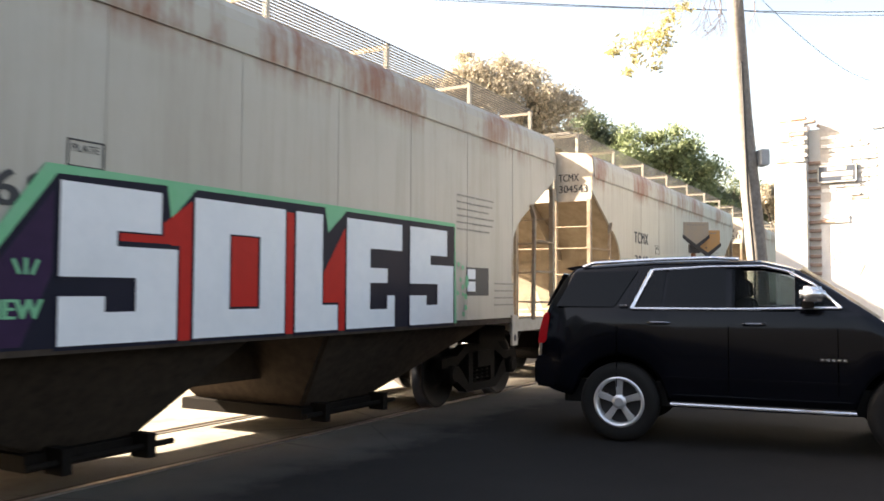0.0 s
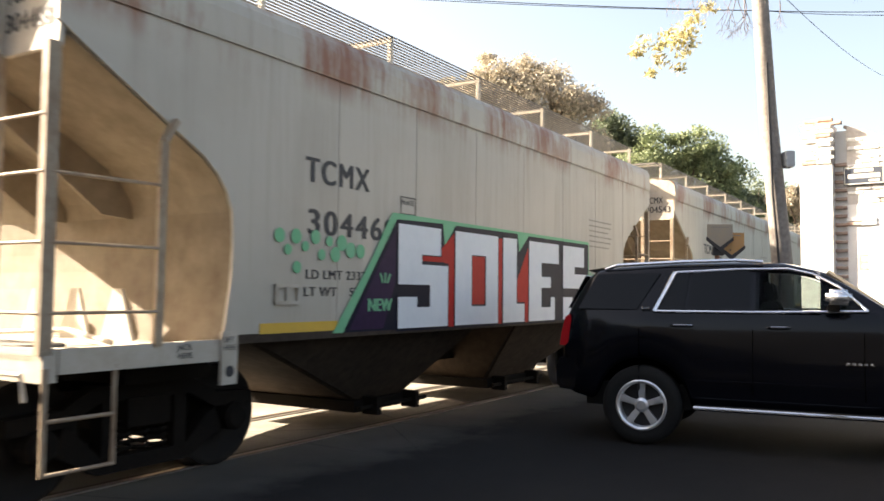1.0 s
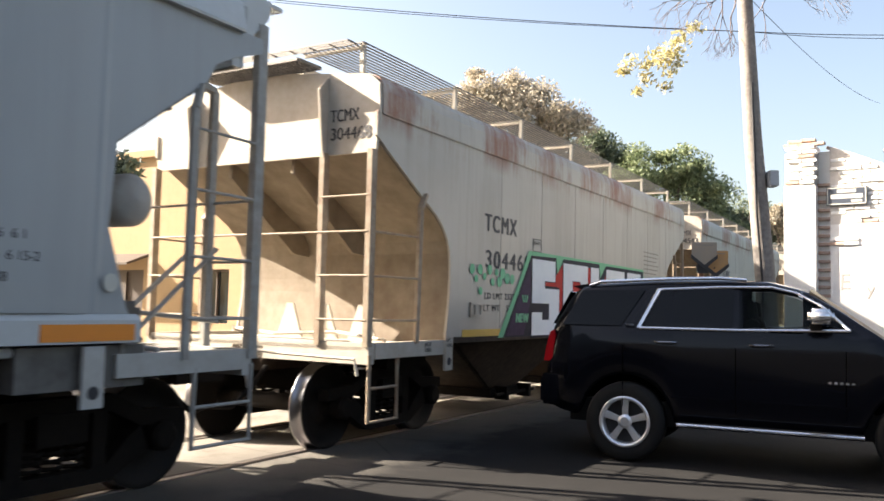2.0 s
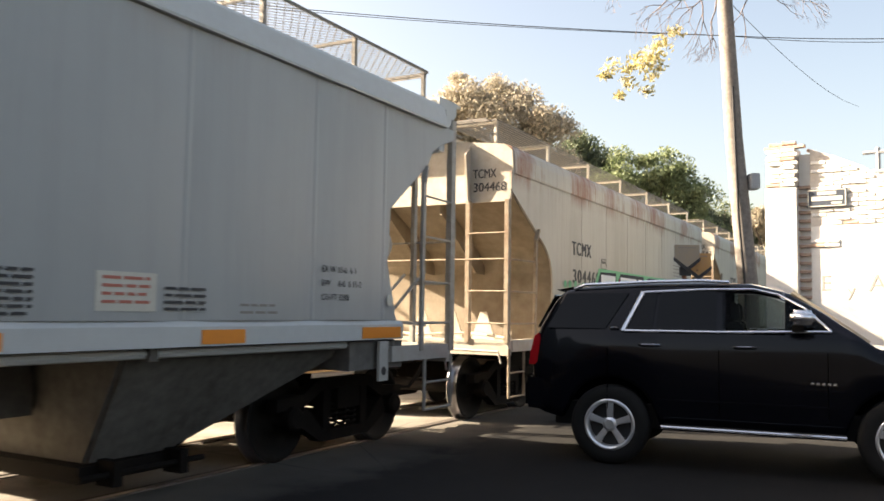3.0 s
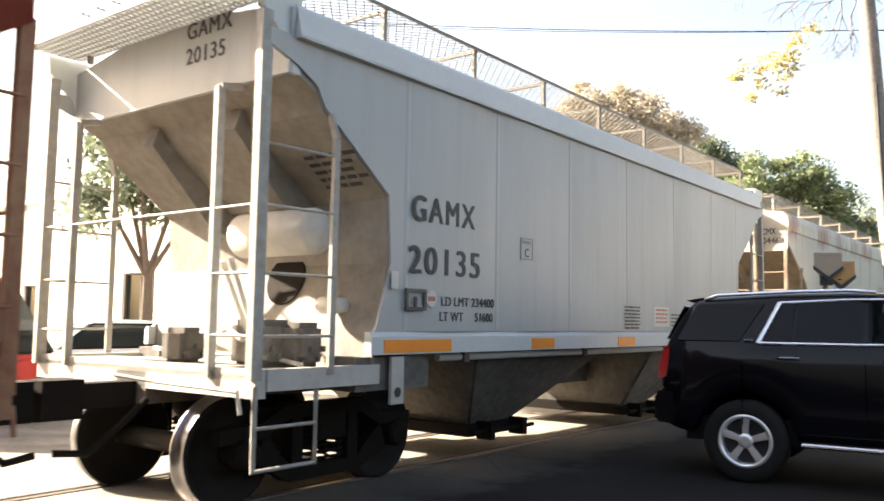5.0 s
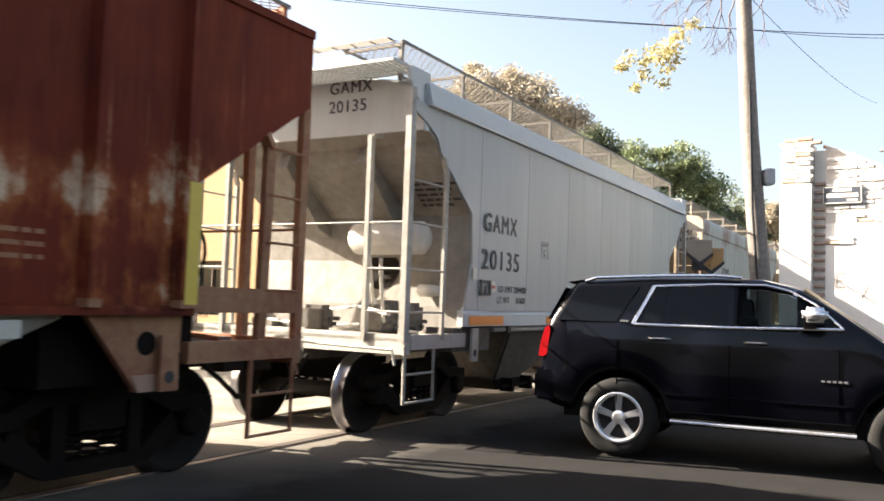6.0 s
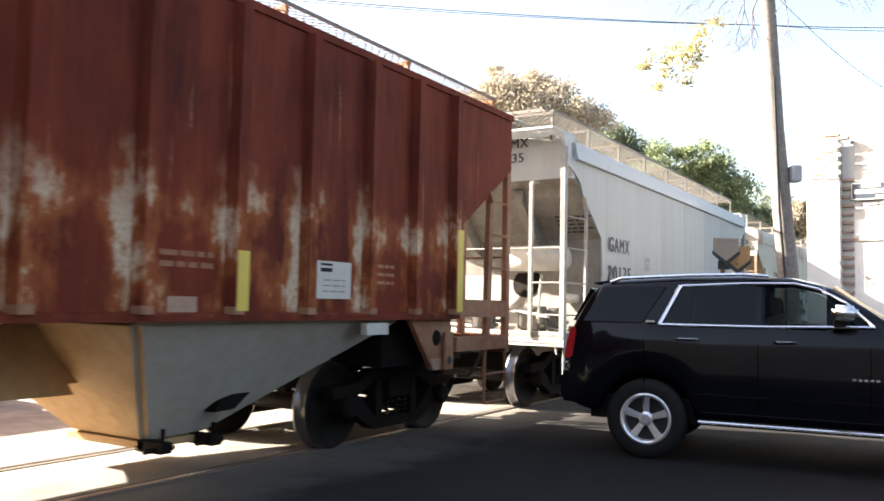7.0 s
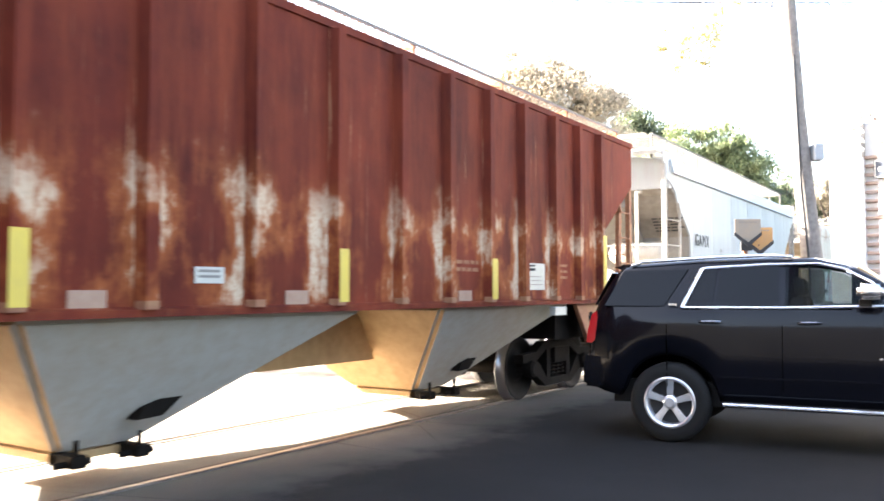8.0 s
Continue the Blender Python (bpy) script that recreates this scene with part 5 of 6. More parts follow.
    for x in (0.0, 2.65):
        for s in (-1, 1):
            bm = B()
            lathe(bm, [(s * 0.72, 0.25), (s * 0.72, 0.36), (s * 0.76, 0.395), (s * 0.94, 0.395), (s * 0.975, 0.36), (s * 0.98, 0.30), (s * 0.965, 0.25)], 44, centre=(0, 0, 0))
            wheel = part("wheel", bm, M["rubber"], car, "black tyre on a polished five-spoke alloy rim", smooth=True)
            wheel.location = (x, 0, 0.397)
            bm = B()
            lathe(bm, [(s * 0.965, 0.258), (s * 0.982, 0.248), (s * 0.972, 0.222), (s * 0.86, 0.212)], 44)
            part("rim", bm, M["rim"], wheel, smooth=True)
            bm = B()
            lathe(bm, [(s * 0.86, 0.22), (s * 0.85, 0.0)], 30)
            part("brake_disc", bm, M["rim_dark"], wheel)
            for k in range(5):
                m = pose(0, 0, 0, 0, 72 * k, 0)
                bm = B()
                vs = []
                for yy, sc in ((0.955, 1.0), (0.90, 1.1)):
                    for px_, pz in ((-0.026, 0.04), (0.026, 0.04), (0.038, 0.232), (-0.038, 0.232)):
                        vs.append(bm.verts.new(m @ Vector((px_ * sc, s * yy - s * 0.012 * (pz < 0.1), pz))))
                for q in ((0, 1, 2, 3), (7, 6, 5, 4), (0, 4, 5, 1), (1, 5, 6, 2), (2, 6, 7, 3), (3, 7, 4, 0)):
                    bm.faces.new([vs[i] for i in q])
                bmesh.ops.bevel(bm, geom=list(bm.edges), offset=0.008, segments=2, affect="EDGES")
                part("spoke", bm, M["rim"], wheel)
            bm = B()
            lathe(bm, [(s * 0.90, 0.075), (s * 0.95, 0.07), (s * 0.962, 0.045), (s * 0.962, 0.0)], 24)
            part("hub_cap", bm, M["rim"], wheel)
    return car


suv()


# ---- pole, box, wires ----
WOOD = worn("weathered_pole", (0.32, 0.29, 0.26), (0.12, 0.10, 0.09), 0.9, 0, 1.2, 16, 1.0, 0.6, 0.1)
BOXM = worn("grey_meter_box", (0.38, 0.40, 0.42), (0.25, 0.25, 0.26), 0.5, 0.2, 3, 20, 0.5)
CABLE = plain("black_cable", (0.02, 0.02, 0.022), 0.6)


def at_view(dx, dz, y):
    """A point seen in a direction from the eye at a distance ahead."""
    return Vector((dx * y, y, EYE_H + dz * y))


pole = thing("utility_pole", Matrix.Translation((0.385 * 12.5, 12.5, 0)),
             "leaning weathered wooden utility pole with a small box", "utility pole")
bm = B()
tube(bm, [(0.0, 0, -0.1), (-0.06, 0, 2.0), (-0.245, 0, 4.2), (-0.36, 0, 6.3), (-0.42, 0, 8.6)], [0.16, 0.15, 0.132, 0.115, 0.10], 14)
part("shaft", bm, WOOD, pole, smooth=True)
bm = B()
box(bm, (-0.06, -0.2, 3.42), (0.075, 0.02, 3.66))
bmesh.ops.bevel(bm, geom=list(bm.edges), offset=0.012, segments=2, affect="EDGES")
part("box", bm, BOXM, pole, "small grey metal box")
bm = B()
tube(bm, [(-0.30, -0.12, 5.0), (-0.24, -0.14, 3.0), (-0.16, -0.16, 1.9), (-0.18, -0.16, 0.1)], 0.018, 6)
part("conduit", bm, CABLE, pole)


def wire(p, q, sag, r=0.012, label="thin black overhead cable"):
    w = thing("overhead_cable", Matrix.Identity(4), label, "cable", "overhead cables")
    pts = [Vector(p).lerp(Vector(q), i / 24) - Vector((0, 0, sag * 4 * (i / 24) * (1 - i / 24))) for i in range(25)]
    part("strand", tube(B(), pts, r, 6), CABLE, w)


wire(at_view(-0.4754, 0.3984, 12.5), at_view(0.3602, 0.3459, 12.5), 0.12, 0.0065)
wire(at_view(-0.4753, 0.3956, 12.5), at_view(0.3602, 0.3459, 12.5), 0.135, 0.005)
wire(at_view(0.3602, 0.3459, 12.5), at_view(0.6724, 0.3515, 12.5), 0.05, 0.0065)
wire(at_view(0.3602, 0.3459, 12.5), at_view(0.6723, 0.3494, 12.5), 0.09, 0.005)
wire(at_view(0.351, 0.40, 12.5), at_view(0.52, 0.26, 30.0), 0.3, 0.006)

# ---- crossing sign: two house-shaped boards, one behind the other ----
SIGN_Y = worn("faded_orange_sign", (0.46, 0.25, 0.09), (0.30, 0.22, 0.15), 0.45, 0, 3, 20, 0.6, 0)
SIGN_TOP = worn("scuffed_grey_sign", (0.26, 0.24, 0.21), (0.36, 0.27, 0.17), 0.45, 0, 4, 20, 0.6, 0)
sign = thing("crossing_sign", Matrix.Translation((4.13, 13.6, 0)), "two faded orange pointed crossing boards edged in black on a post", "road sign")
part("post", tube(B(), [(0.01, 0.06, -0.05), (0.01, 0.06, 2.20)], 0.04, 10), worn("rusty_post", (0.30, 0.14, 0.08), (0.18, 0.10, 0.07), 0.7), sign)


def pointed_board(cx, top, y, face):
    """A square board with a pointed foot and black bars along the point."""
    w, drop, tip = 0.205, 0.215, 0.375
    b = part("board", prism(B(), [(cx - w, top), (cx + w, top), (cx + w, top - drop), (cx + 0.03, top - tip), (cx - 0.03, top - tip), (cx - w, top - drop)], 1, y - 0.006, y + 0.006), face, sign)
    part("board_edge", box(B(), (cx - w + 0.06, y - 0.011, top - 0.055), (cx + w - 0.06, y - 0.007, top - 0.04)), M["faint"], b)
    for s in (-1, 1):
        arm = [(cx + s * (w + 0.01), top - drop + 0.01), (cx + s * (w + 0.012), top - drop - 0.045), (cx, top - tip - 0.075), (cx, top - tip + 0.005)]
        part("black_bar", prism(B(), arm, 1, y - 0.02, y + 0.012), M["black"], b, "black bar along the pointed foot")
    return b


pointed_board(0.03, 2.665, -0.03, SIGN_TOP)
pointed_board(0.235, 2.535, 0.03, SIGN_Y)
part("bracket", box(B(), (-0.075, -0.02, 2.16), (0.10, 0.05, 2.30)), M["black"], sign)
for x, z in ((0.10, 2.31), (0.16, 2.36), (0.21, 2.25)):
    part("bolt", lathe(B(), [(-0.005, 0.012), (0.02, 0.012), (0.02, 0.0)], 8, centre=(x, 0.0, z)), M["black"], sign)

# ---- white ruined brick wall ----
PLASTER = worn("whitewashed_brickwork", (0.84, 0.83, 0.80), (0.68, 0.64, 0.58), 0.85, 0, 0.7, 7, 0.6, 0.5)
BRICK = worn("old_brick", (0.36, 0.19, 0.12), (0.62, 0.55, 0.48), 0.9, 0, 5, 25, 0.8, 0.6)
WALL_M = Matrix.Translation((0.447 * 15.5, 15.5, 0)) @ pose(0, 0, 0, 0, 0, -36)
wall = thing("wall_ruin", WALL_M, "ruined whitewashed brick wall with a broken sloping top", "wall", kind="structure")
MORTAR = worn("weathered_mortar", (0.66, 0.62, 0.57), (0.42, 0.37, 0.32), 0.95, 0, 2, 15, 0.8, 0.5)
bm = B()
prism(bm, [(0.16, 0), (6.5, 0), (6.5, 3.20), (0.16, 3.20)], 1, 0.0, 0.35)
part("main_face", bm, PLASTER, wall)
bm = B()
prism(bm, [(0.16, 3.20), (6.5, 3.20), (6.5, 4.05), (1.30, 4.10), (1.05, 4.28), (0.55, 4.52), (0.16, 4.66)], 1, 0.012, 0.35)
part("broken_top", bm, MORTAR, wall, "exposed brickwork where the plaster has gone")
bm = B()
prism(bm, [(-0.62, 0), (-0.06, 0), (-0.06, 3.95), (-0.62, 3.95)], 1, -0.16, 0.35)
part("pier", bm, PLASTER, wall)
bm = B()
prism(bm, [(-0.60, 3.95), (-0.07, 3.95), (-0.07, 4.70), (-0.30, 4.72), (-0.60, 4.55)], 1, -0.145, 0.34)
part("pier_top", bm, MORTAR, wall)
bm = B()
box(bm, (-0.06, 0.12, 0), (0.16, 0.35, 4.6))
part("recess", bm, PLASTER, wall)
bme = bpy.data.meshes.new("brick")
bx = bmesh.new()
box(bx, (-0.125, -0.06, -0.03), (0.125, 0.06, 0.03))
bmesh.ops.bevel(bx, geom=list(bx.edges), offset=0.008, segments=1, affect="EDGES")
bx.to_mesh(bme)
bx.free()
bme.materials.append(BRICK)
bmw = bme.copy()
bmw.materials.clear()
bmw.materials.append(PLASTER)
rnd = random.Random(11)


def brick(mesh, x, y, z, turn=0):
    ob = new("brick", mesh)
    ob.parent = wall
    ob.matrix_basis = pose(x, y, z, rnd.uniform(-2, 2), rnd.uniform(-2, 2) + turn, rnd.uniform(-3, 3))


for i in range(3):
    brick(bme, -0.50 + 0.24 * i, -0.10, 4.70 + 0.03 * rnd.random())
brick(bme, -0.18, -0.08, 4.80)
brick(bme, -0.42, -0.08, 4.78)
for i in range(6):
    brick(bme, 0.22 + 0.2 * i, 0.10, 4.62 - 0.105 * i, 22)
    brick(bme, 0.26 + 0.2 * i, 0.26, 4.58 - 0.105 * i, 22)
for r in range(17):
    z = 3.25 + r * 0.082
    for c in range(12):
        x = 0.30 + c * 0.272 + (r % 2) * 0.136
        top = 4.62 - (x - 0.16) * 0.47 if x < 1.3 else 4.06
        if z < top - 0.03 and rnd.random() < 0.88:
            brick(bmw if rnd.random() < 0.93 else bme, x, 0.052 + rnd.uniform(-0.012, 0.012), z)
for r in range(9):
    for c in range(2):
        if rnd.random() < 0.9:
            brick(bmw if rnd.random() < 0.85 else bme, -0.47 + c * 0.27 + (r % 2) * 0.05, -0.115 + rnd.uniform(-0.015, 0.01), 4.0 + r * 0.082)
for i in range(4):
    brick(bme if i % 3 == 2 else bmw, 0.28 + 0.24 * (i % 2), 0.03, 2.92 - 0.08 * (i // 2))
for i in range(22):
    brick(bme, 0.06, 0.10, 0.6 + i * 0.16)
street = thing("street_sign", WALL_M @ pose(0.45, -0.02, 3.72), "dark enamelled street sign with white border and bars", "sign")
bm = B()
box(bm, (-0.34, -0.03, -0.17), (0.34, 0.0, 0.17))
part("plate", bm, plain("dark_enamel", (0.05, 0.06, 0.08), 0.35), street)
bm = B()
for lo, hi in (((-0.33, 0.14), (0.33, 0.16)), ((-0.33, -0.16), (0.33, -0.14)), ((-0.33, -0.16), (-0.31, 0.16)), ((0.31, -0.16), (0.33, 0.16)), ((-0.16, 0.06), (0.16, 0.12)), ((-0.27, -0.05), (0.27, 0.03)), ((0.08, -0.12), (0.26, -0.08))):
    box(bm, (lo[0], -0.034, lo[1]), (hi[0], -0.03, hi[1]))
part("print_bar", bm, M["placard"], street)
for ch, x, z, size in (("E", 0.30, 2.0, 0.42), ("y", 0.75, 1.90, 0.34), ("A", 1.10, 1.98, 0.46)):
    me = lettering(ch, size, wall, pose(x, -0.006, z, 90, 0, 0), plain("faded_charcoal", (0.30, 0.28, 0.26), 0.8), "graffiti_letter", -0.004)
rack = thing("roof_frame", WALL_M @ pose(1.3, 0.1, 4.1), "grey metal pipe frame above a wall", "frame")
part("pipe", tube(B(), [(-0.25, 0, 0.42), (5, 0, 0.42)], 0.035, 8), BOXM, rack)
part("pipe", tube(B(), [(-0.1, 0, 0.06), (5, 0, 0.06)], 0.045, 8), BOXM, rack)
for x in (0.0, 1.6, 3.2):
    part("upright", tube(B(), [(x, 0, -0.05), (x, 0, 0.5)], 0.04, 8), BOXM, rack)


# ---- trees ----
def leaf_material(name, a, b):
    m, nt, bs = nodes_of(name)
    g = nt.nodes.new("ShaderNodeNewGeometry")
    nt.links.new(mix(nt, g.outputs["Random Per Island"], a, b), bs.inputs["Base Color"])
    bs.inputs["Roughness"].default_value = 0.55
    bs.inputs["Subsurface Weight"].default_value = 0.0
    tr = nt.nodes.new("ShaderNodeBsdfTranslucent")
    nt.links.new(mix(nt, g.outputs["Random Per Island"], a, b), tr.inputs["Color"])
    ms = nt.nodes.new("ShaderNodeMixShader")
    ms.inputs[0].default_value = 0.35
    nt.links.new(bs.outputs[0], ms.inputs[1])
    nt.links.new(tr.outputs[0], ms.inputs[2])
    nt.links.new(ms.outputs[0], nt.nodes["Material Output"].inputs["Surface"])
    return m


BARK = worn("tree_bark", (0.16, 0.12, 0.09), (0.07, 0.05, 0.04), 0.9, 0, 2, 18, 0.8, 0.6)
# Olive and green leaf colours are lifted to stand for haze and glare.
LEAF_GREY = leaf_material("haze_paled_olive_leaves", (0.30, 0.27, 0.21), (0.54, 0.47, 0.36))
LEAF_GREEN = leaf_material("green_leaves", (0.12, 0.165, 0.08), (0.28, 0.32, 0.17))
LEAF_DARK = leaf_material("dark_green_leaves", (0.09, 0.12, 0.08), (0.17, 0.20, 0.12))
LEAF_YELLOW = leaf_material("yellowing_leaves", (0.42, 0.37, 0.15), (0.62, 0.55, 0.33))


def leaves(clumps, per, size, seed):
    """Small bent leaf quads round clump centres: (centre, radius)."""
    rs = np.random.RandomState(seed)
    verts, faces = [], []
    for c, r in clumps:
        d = rs.normal(size=(per, 3))
        d /= np.linalg.norm(d, axis=1)[:, None]
        p = np.array(c) + d * (r * rs.uniform(0.1, 1.25, per) ** 0.7)[:, None] * np.array([1, 1, 0.8])
        for q in p:
            a, b = rs.normal(size=3), rs.normal(size=3)
            a /= np.linalg.norm(a)
            b -= a * (a @ b)
            b /= np.linalg.norm(b)
            s = size * rs.uniform(0.6, 1.3)
            n = len(verts)
            verts += [tuple(q - a * s), tuple(q + b * s * 0.4), tuple(q + a * s), tuple(q - b * s * 0.4)]
            faces.append((n, n + 1, n + 2, n + 3))
    return verts, faces


def tree(x, y, trunk_h, clumps, leaf, size, per, seed, label, r=0.25):
    """clumps: (dx, dy, z, radius) of the crown's masses."""
    t = thing("tree", Matrix.Translation((x, y, 0)), label, "tree")
    rs = random.Random(seed)
    bm = B()
    tube(bm, [(0, 0, -0.1), (0.08 * r * 4, 0, trunk_h * 0.5), (0, 0.1, trunk_h)], [r * 1.25, r, r * 0.8], 10)
    masses = []
    for dx, dy, z, cr in clumps:
        mid = Vector((dx * 0.4 + rs.uniform(-.3, .3), dy * 0.4, trunk_h + (z - trunk_h) * 0.5))
        tube(bm, [(0, 0.05, trunk_h * 0.92), mid, (dx, dy, z)], [r * 0.6, r * 0.35, r * 0.08], 7)
        for _ in range(14):
            v = Vector((rs.gauss(0, 1), rs.gauss(0, 1), rs.gauss(0, 0.8)))
            v = v.normalized() * cr * rs.uniform(0.45, 0.95)
            masses.append(((dx + v.x, dy + v.y, z + v.z), cr * rs.uniform(0.30, 0.66)))
            tube(bm, [(dx, dy, z), (dx + v.x, dy + v.y, z + v.z)], [r * 0.1, r * 0.03], 5)
    part("trunk", bm, BARK, t)
    vs, fs = leaves(masses, per, size, seed)
    tagged(raw("crown", vs, fs, leaf, t), kind="stuff")
    return t


tree(0.056 * 46, 46, 6.0, [(-2.9, 0, 12.1, 1.8), (-1.0, 0, 12.9, 1.8), (1.1, 1, 13.0, 1.8), (3.0, 0, 11.9, 2.0), (3.1, 0.5, 9.6, 2.0), (0.6, 0, 10.6, 2.6), (-2.0, 0.5, 10.2, 2.3), (-3.6, 0.5, 9.6, 2.0), (1.5, 0, 8.6, 2.4)], LEAF_GREY, 0.12, 520, 1, "tall olive-grey tree beyond the train, haze paled into its leaves", 0.4)
tree(0.185 * 52, 52, 6.0, [(-0.9, 0, 11.4, 1.5), (0.6, 0, 10.6, 1.6), (0.4, 1, 8.6, 2.2)], LEAF_DARK, 0.13, 420, 2, "dark slender tree beyond the train", 0.3)
tree(0.255 * 50, 50, 5.0, [(-2.4, 0, 9.2, 1.6), (-0.6, 0, 9.9, 1.6), (1.3, 0, 9.8, 1.5), (2.6, 0, 8.4, 1.6), (0.5, 0.5, 7.6, 2.4), (-2.4, 0, 7.4, 1.9), (3.4, 0, 6.8, 1.5)], LEAF_GREEN, 0.12, 480, 3, "bright green broadleaf tree beyond the train", 0.35)
tree(0.345 * 55, 55, 4.0, [(-1.6, 0, 8.2, 1.3), (0.4, 0, 7.8, 1.5), (2.2, 0, 7.2, 1.5), (0, 0, 5.6, 2.2)], LEAF_DARK, 0.12, 420, 4, "dark green bushy tree beyond the pole", 0.3)
tree(0.405 * 48, 48, 3.5, [(-0.8, 0, 7.0, 1.0), (0.5, 0, 6.4, 1.1), (0.2, 0, 4.8, 1.4), (-0.6, 0, 3.6, 1.3)], LEAF_GREY, 0.11, 260, 5, "thin sparse tree beyond the pole", 0.25)

# branch that hangs in from above, with yellowing leaves
branch_tree = thing("tree", Matrix.Translation(at_view(0.30, 0.34, 10.0)), "tree whose bare branch hangs in with yellowing leaf sprays", "tree")
bm = B()
rs = random.Random(8)


def twig(p, d, length, r, depth):
    q = p + d * length
    mid = p.lerp(q, 0.5) + Vector((rs.uniform(-.06, .06), rs.uniform(-.06, .06), rs.uniform(-.05, .05))) * length
    tube(bm, [p, mid, q], [r, r * 0.8, r * 0.6], 5)
    if depth:
        for _ in range(rs.choice((2, 3, 3))):
            nd = (d + Vector((rs.uniform(-.9, .9), rs.uniform(-.6, .6), rs.uniform(-.9, .5)))).normalized()
            twig(q.lerp(mid, rs.random() * 0.6), nd, length * rs.uniform(0.55, 0.8), r * 0.55, depth - 1)


for start, d in (((0.5, 0.3, 0.75), (-0.5, 0, -0.45)), ((0.2, 0.1, 0.8), (-0.35, 0, -0.6)), ((0.9, 0, 0.7), (-0.2, 0, -0.5)), ((0.9, 0.2, 0.65), (0.9, 0, 0.1)), ((-0.4, 0, 0.7), (-0.5, 0, -0.1)), ((0.25, 0, 0.6), (0.1, 0, -0.9)), ((0.5, 0.1, 0.6), (-0.2, 0, -0.8)), ((0.0, 0.1, 0.7), (-0.6, 0, -0.7)), ((1.2, 0.1, 0.8), (0.6, 0, -0.2))):
    twig(Vector(start), Vector(d).normalized(), 0.36, 0.012, 4)
part("branch", bm, worn("twig_bark", (0.20, 0.165, 0.16), (0.12, 0.09, 0.085), 0.9, 0, 3, 20, 0.6, 0), branch_tree)
root = -branch_tree.location.z
bm = B()
tube(bm, [(6.2, 0.4, root - 0.1), (6.1, 0.4, root + 4), (5.6, 0.3, 1.6)], [0.26, 0.2, 0.15], 10)
tube(bm, [(5.7, 0.3, 1.2), (3.6, 0.2, 1.5), (1.6, 0.15, 1.15), (0.9, 0.1, 0.68)], [0.10, 0.07, 0.045, 0.022], 8)
tube(bm, [(1.6, 0.15, 1.15), (0.8, 0.2, 1.0), (0.2, 0.1, 0.8)], [0.035, 0.025, 0.018], 6)
tube(bm, [(0.8, 0.2, 1.0), (0.2, 0.2, 0.95), (-0.4, 0, 0.7)], [0.025, 0.02, 0.015], 6)
part("trunk", bm, BARK, branch_tree)
vs, fs = leaves([((-0.37, 0, -0.22), 0.18), ((-0.24, 0.05, -0.28), 0.15), ((-0.50, 0, -0.26), 0.15), ((-0.62, 0, -0.38), 0.10), ((-0.84, 0, -0.36), 0.12), ((-0.94, 0, -0.46), 0.08), ((-0.65, 0, -0.55), 0.11), ((-0.42, 0, -0.64), 0.10),
                 ((-0.22, 0, -0.02), 0.12), ((-0.34, 0, -0.42), 0.14), ((-0.75, 0, -0.72), 0.07), ((-0.05, 0, 0.1), 0.12), ((-0.42, 0.05, -0.3), 0.2), ((-0.3, 0, -0.16), 0.18)], 52, 0.040, 21)
tagged(raw("leaf_spray", vs, fs, LEAF_YELLOW, branch_tree), kind="stuff")

# ---- far side of the street, beyond the track ----
OCHRE = worn("ochre_render", (0.38, 0.26, 0.14), (0.28, 0.19, 0.11), 0.85, 0, 0.6, 6, 0.6, 0.3)
WHITE_R = worn("white_render", (0.76, 0.74, 0.70), (0.58, 0.54, 0.48), 0.85, 0, 0.6, 6, 0.5, 0.3)
DARKWOOD = worn("dark_wooden_door", (0.06, 0.045, 0.035), (0.10, 0.07, 0.05), 0.6, 0, 3, 20, 0.6)


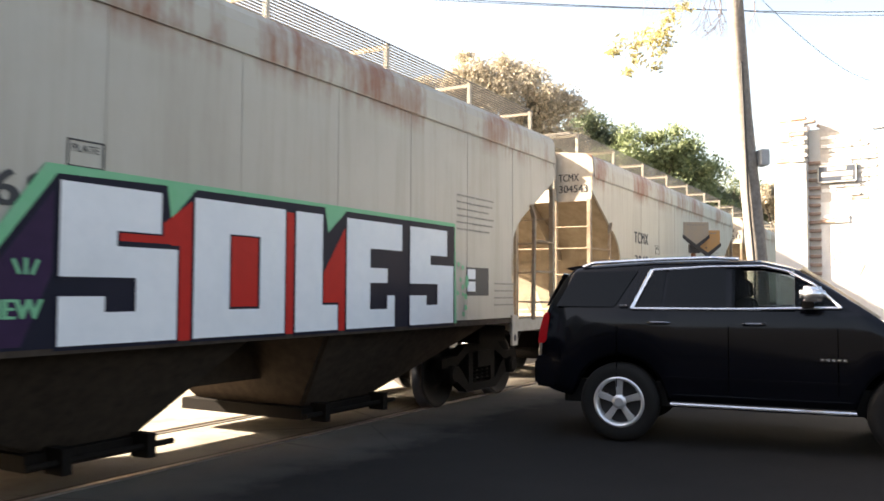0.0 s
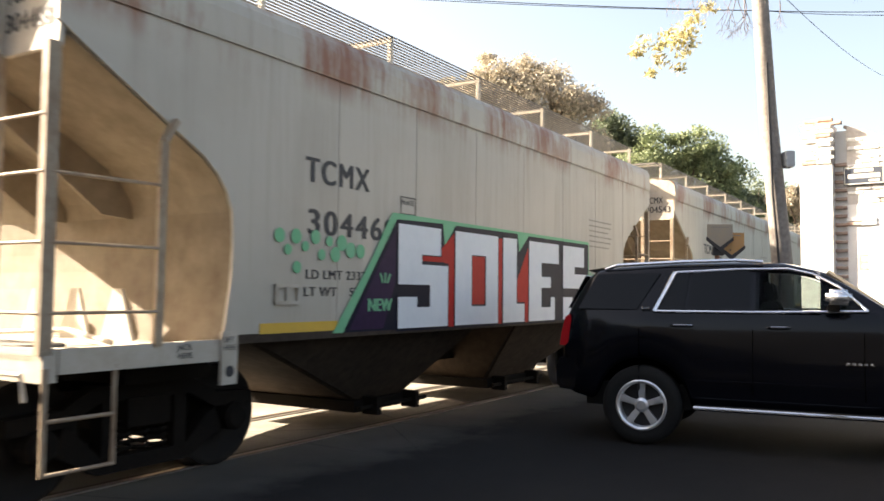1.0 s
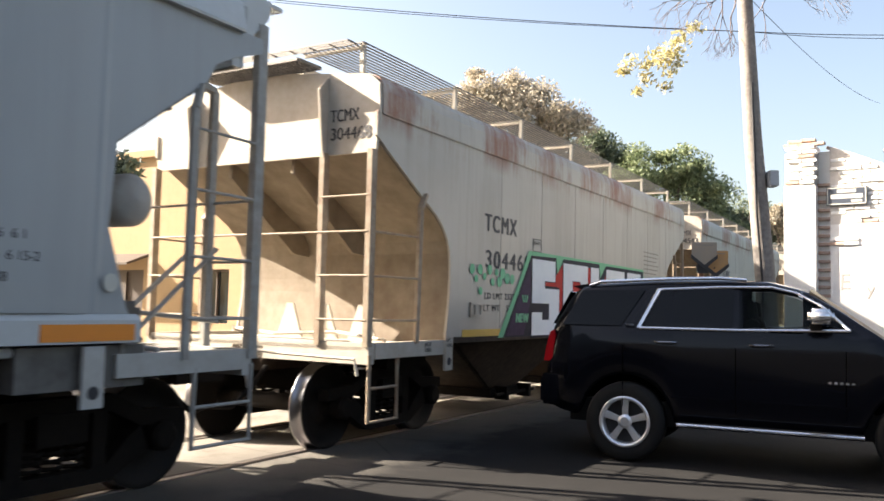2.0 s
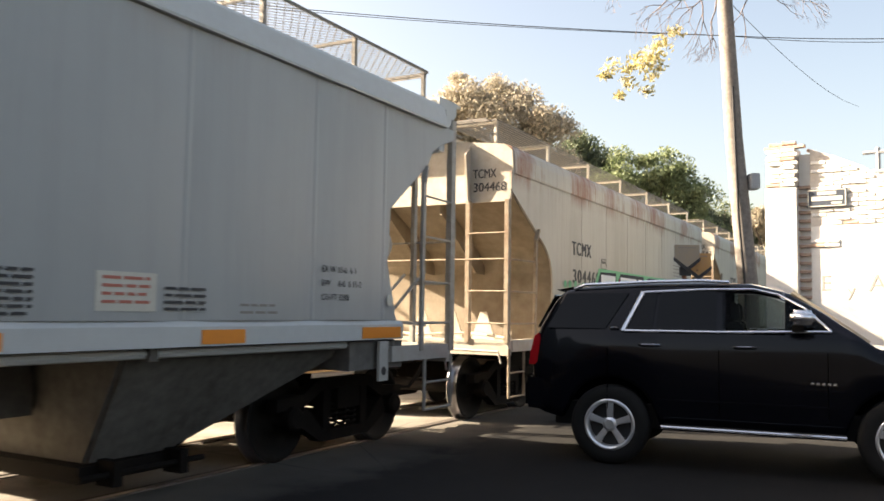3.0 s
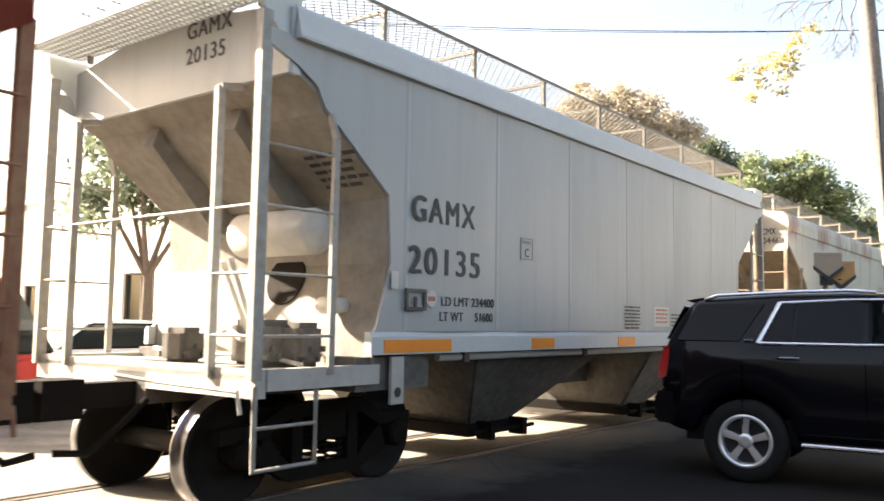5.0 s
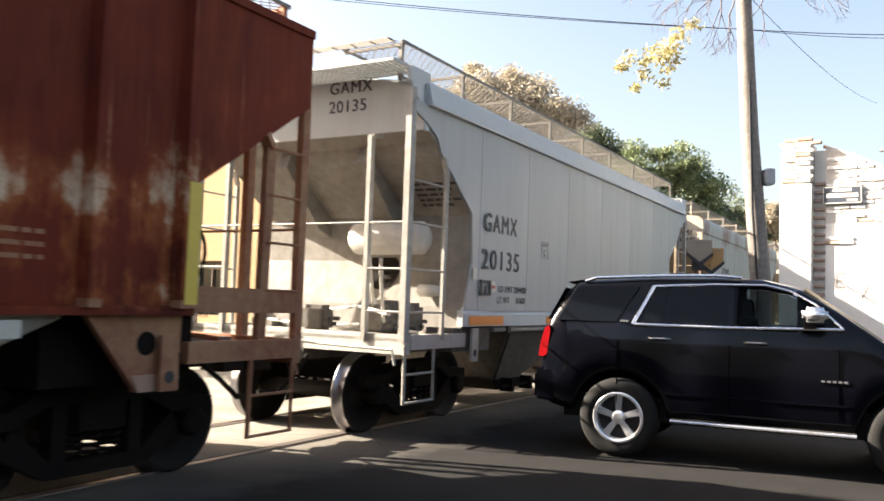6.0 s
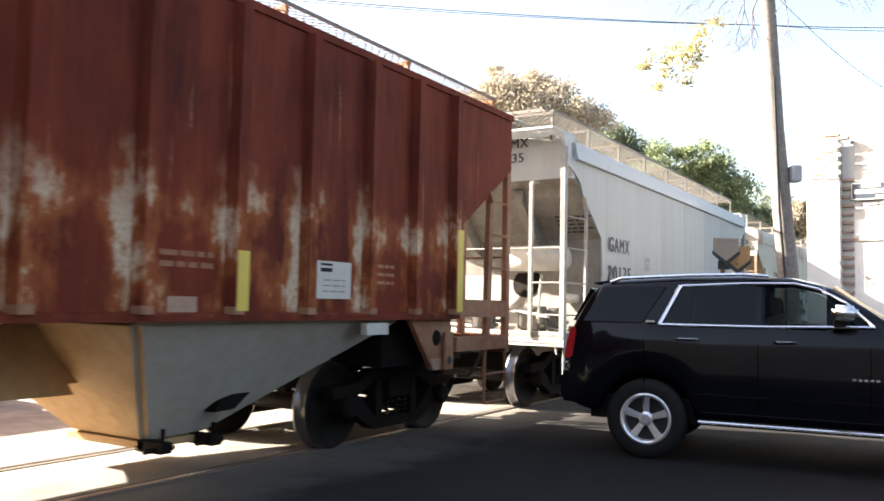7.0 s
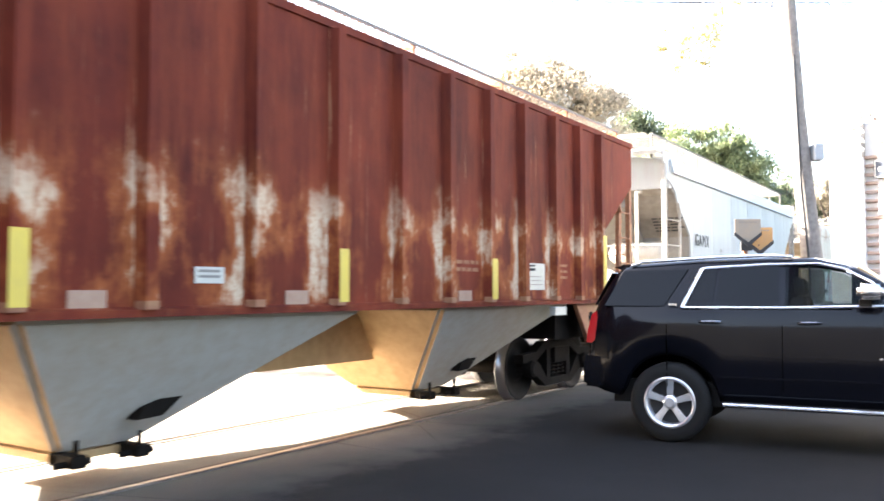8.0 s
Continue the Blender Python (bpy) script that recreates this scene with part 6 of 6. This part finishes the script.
def facade(a0, a1, b, h, material, label, openings):
    """A front on the side street, from a0 to a1 away from the track; openings: (from, to, sill, head, kind)."""
    house = thing("house", Matrix.Translation(track_point(b, a1)) @ pose(0, 0, 0, 0, 0, TRAIN_TURN - 90), label, "house")
    edges = sorted(openings)
    x, slabs = 0.0, []
    for o0, o1, z0, z1, kind in edges:
        slabs.append(((x, 0, 0), (o0, 0.35, h)))
        if z0 > 0:
            slabs.append(((o0, 0, 0), (o1, 0.35, z0)))
        slabs.append(((o0, 0, z1), (o1, 0.35, h)))
        x = o1
    slabs += [((x, 0, 0), (a1 - a0, 0.35, h)), ((0, 0.35, 0), (0.3, 8, h)), ((a1 - a0 - 0.3, 0.35, 0), (a1 - a0, 8, h))]
    for lo, hi in slabs:
        part("wall", box(B(), lo, hi), material, house)
    bm = B()
    box(bm, (-0.1, -0.12, h), (a1 - a0 + 0.1, 8, h + 0.18))
    part("roof", bm, material, house)
    for o0, o1, z0, z1, kind in edges:
        bm = B()
        box(bm, (o0 + 0.06, 0.16, z0), (o1 - 0.06, 0.22, z1 - 0.06))
        leaf = part("door" if z0 == 0 else "window", bm, DARKWOOD if kind == "wood" else M["tint_light"], house)
        bm = B()
        for lo, hi in (((o0, z0), (o0 + 0.06, z1)), ((o1 - 0.06, z0), (o1, z1)), ((o0, z1 - 0.06), (o1, z1)), (((o0 + o1) / 2 - 0.02, z0), ((o0 + o1) / 2 + 0.02, z1 - 0.06))):
            box(bm, (lo[0], 0.10, lo[1]), (hi[0], 0.24, hi[1]))
        part("frame", bm, DARKWOOD, leaf)
        if kind == "wood":
            bm = B()
            prism(bm, [(-0.7, z1 + 0.15), (0.02, z1 + 0.42), (0.02, z1 + 0.34), (-0.7, z1 + 0.09)], 0, o0 - 0.2, o1 + 0.2)
            part("awning", bm, DARKWOOD, leaf, "corrugated awning over the door")
    return house


facade(12.5, 20.0, 14.5, 5.2, OCHRE, "ochre rendered house with a dark wooden door under an awning", [(1.0, 2.6, 0, 2.3, "wood"), (4.6, 5.6, 1.0, 2.3, "glass")])
facade(20.1, 34.0, 14.7, 5.6, WHITE_R, "white rendered house with tall glazed openings", [(9.6, 11.4, 0, 2.9, "glass"), (3.0, 4.4, 0.9, 2.6, "glass")])


def street_tree(a, b, seed, label, leaf, clumps):
    p = track_point(a, b)
    return tree(p.x, p.y, 2.6, clumps, leaf, 0.10, 150, seed, label, 0.13)


street_tree(10.5, 16.5, 31, "street tree with forked trunk before the house", LEAF_DARK, [(-0.9, 0, 4.4, 1.1), (0.6, 0.3, 4.9, 1.2), (0.2, -0.5, 5.9, 1.1), (-1.0, 0.6, 5.6, 1.0), (1.6, 0.2, 4.0, 0.8)])
street_tree(-1.2, 17.5, 32, "leafy street tree beyond the track", LEAF_GREEN, [(-0.9, 0, 4.2, 1.1), (0.8, 0.3, 4.6, 1.2), (0.0, -0.5, 5.7, 1.2), (-1.2, 0.6, 5.3, 1.0)])


def parked_car(a, b, paint, label, cab_h, name="parked_car"):
    c = thing(name, Matrix.Translation(track_point(a, b)) @ pose(0, 0, 0, 0, 0, TRAIN_TURN), label, "car")
    bm = B()
    prism(bm, [(-2.1, 0.35), (-2.15, 0.75), (-1.3, 0.95), (1.9, 0.95), (2.1, 0.7), (2.1, 0.35)], 1, -0.85, 0.85)
    bmesh.ops.bevel(bm, geom=list(bm.edges), offset=0.08, segments=3, affect="EDGES")
    body = part("body", bm, paint, c, smooth=False)
    bm = B()
    prism(bm, [(-1.3, 0.93), (-0.7, cab_h), (0.9, cab_h), (1.6, 0.93)], 1, -0.72, 0.72)
    bmesh.ops.bevel(bm, geom=list(bm.edges), offset=0.06, segments=3, affect="EDGES")
    part("cabin", bm, M["tint_light"], c)
    bm = B()
    box(bm, (-0.68, -0.70, cab_h - 0.03), (0.86, 0.70, cab_h + 0.02))
    part("roof", bm, paint, c)
    for x in (-1.35, 1.3):
        for s in (-1, 1):
            part("wheel", lathe(B(), [(s * 0.68, 0.0), (s * 0.68, 0.28), (s * 0.72, 0.32), (s * 0.85, 0.32), (s * 0.87, 0.28), (s * 0.87, 0.0)], 24, centre=(x, 0, 0.32)), M["rubber"], c)
    return c


parked_car(8.2, 14.0, worn("silver_paint", (0.62, 0.64, 0.66), (0.52, 0.53, 0.55), 0.35, 0.3, 2, 20, 0.4, 0), "pale silver parked car under a tree", 1.42)
parked_car(4.6, 12.6, worn("red_car_paint", (0.40, 0.03, 0.025), (0.28, 0.025, 0.02), 0.3, 0, 2, 20, 0.4, 0), "red parked pickup beyond the track", 2.0)

# unseen plain wall added behind the eye: blocks sky, gives dark blotchy reflections
closing = thing("sky_block_wall", Matrix.Translation((0, -9, 0)), "unseen dark wall added behind the eye to block sky", "wall", kind="structure")
bm = B()
box(bm, (-30, -0.4, 0), (40, 0, 6.0))
part("face", bm, worn("sky_block_blotches", (0.12, 0.12, 0.12), (0.014, 0.014, 0.014), 0.9, 0, 0.45, 1.6, 1.0), closing)


# ---- movement ----
def travel(t):
    u = t / 8
    return 4.7 * (5.8886 * u + 1.0115 * u ** 2 - 1.7548 * u ** 3 + 0.8950 * u ** 4)


def motions():
    times = [i * 0.5 for i in range(17)]
    for car, a in cars:
        walk(car, [(t, spot(a, travel(t))) for t in times])
    spins = [8.0 * i / 60 for i in range(61)]
    for ws in wheelsets:
        home = ws.location.copy()
        walk(ws, [(t, pose(home.x, home.y, home.z, 0, math.degrees(travel(t) / WHEEL_R), 0)) for t in spins])


motions()
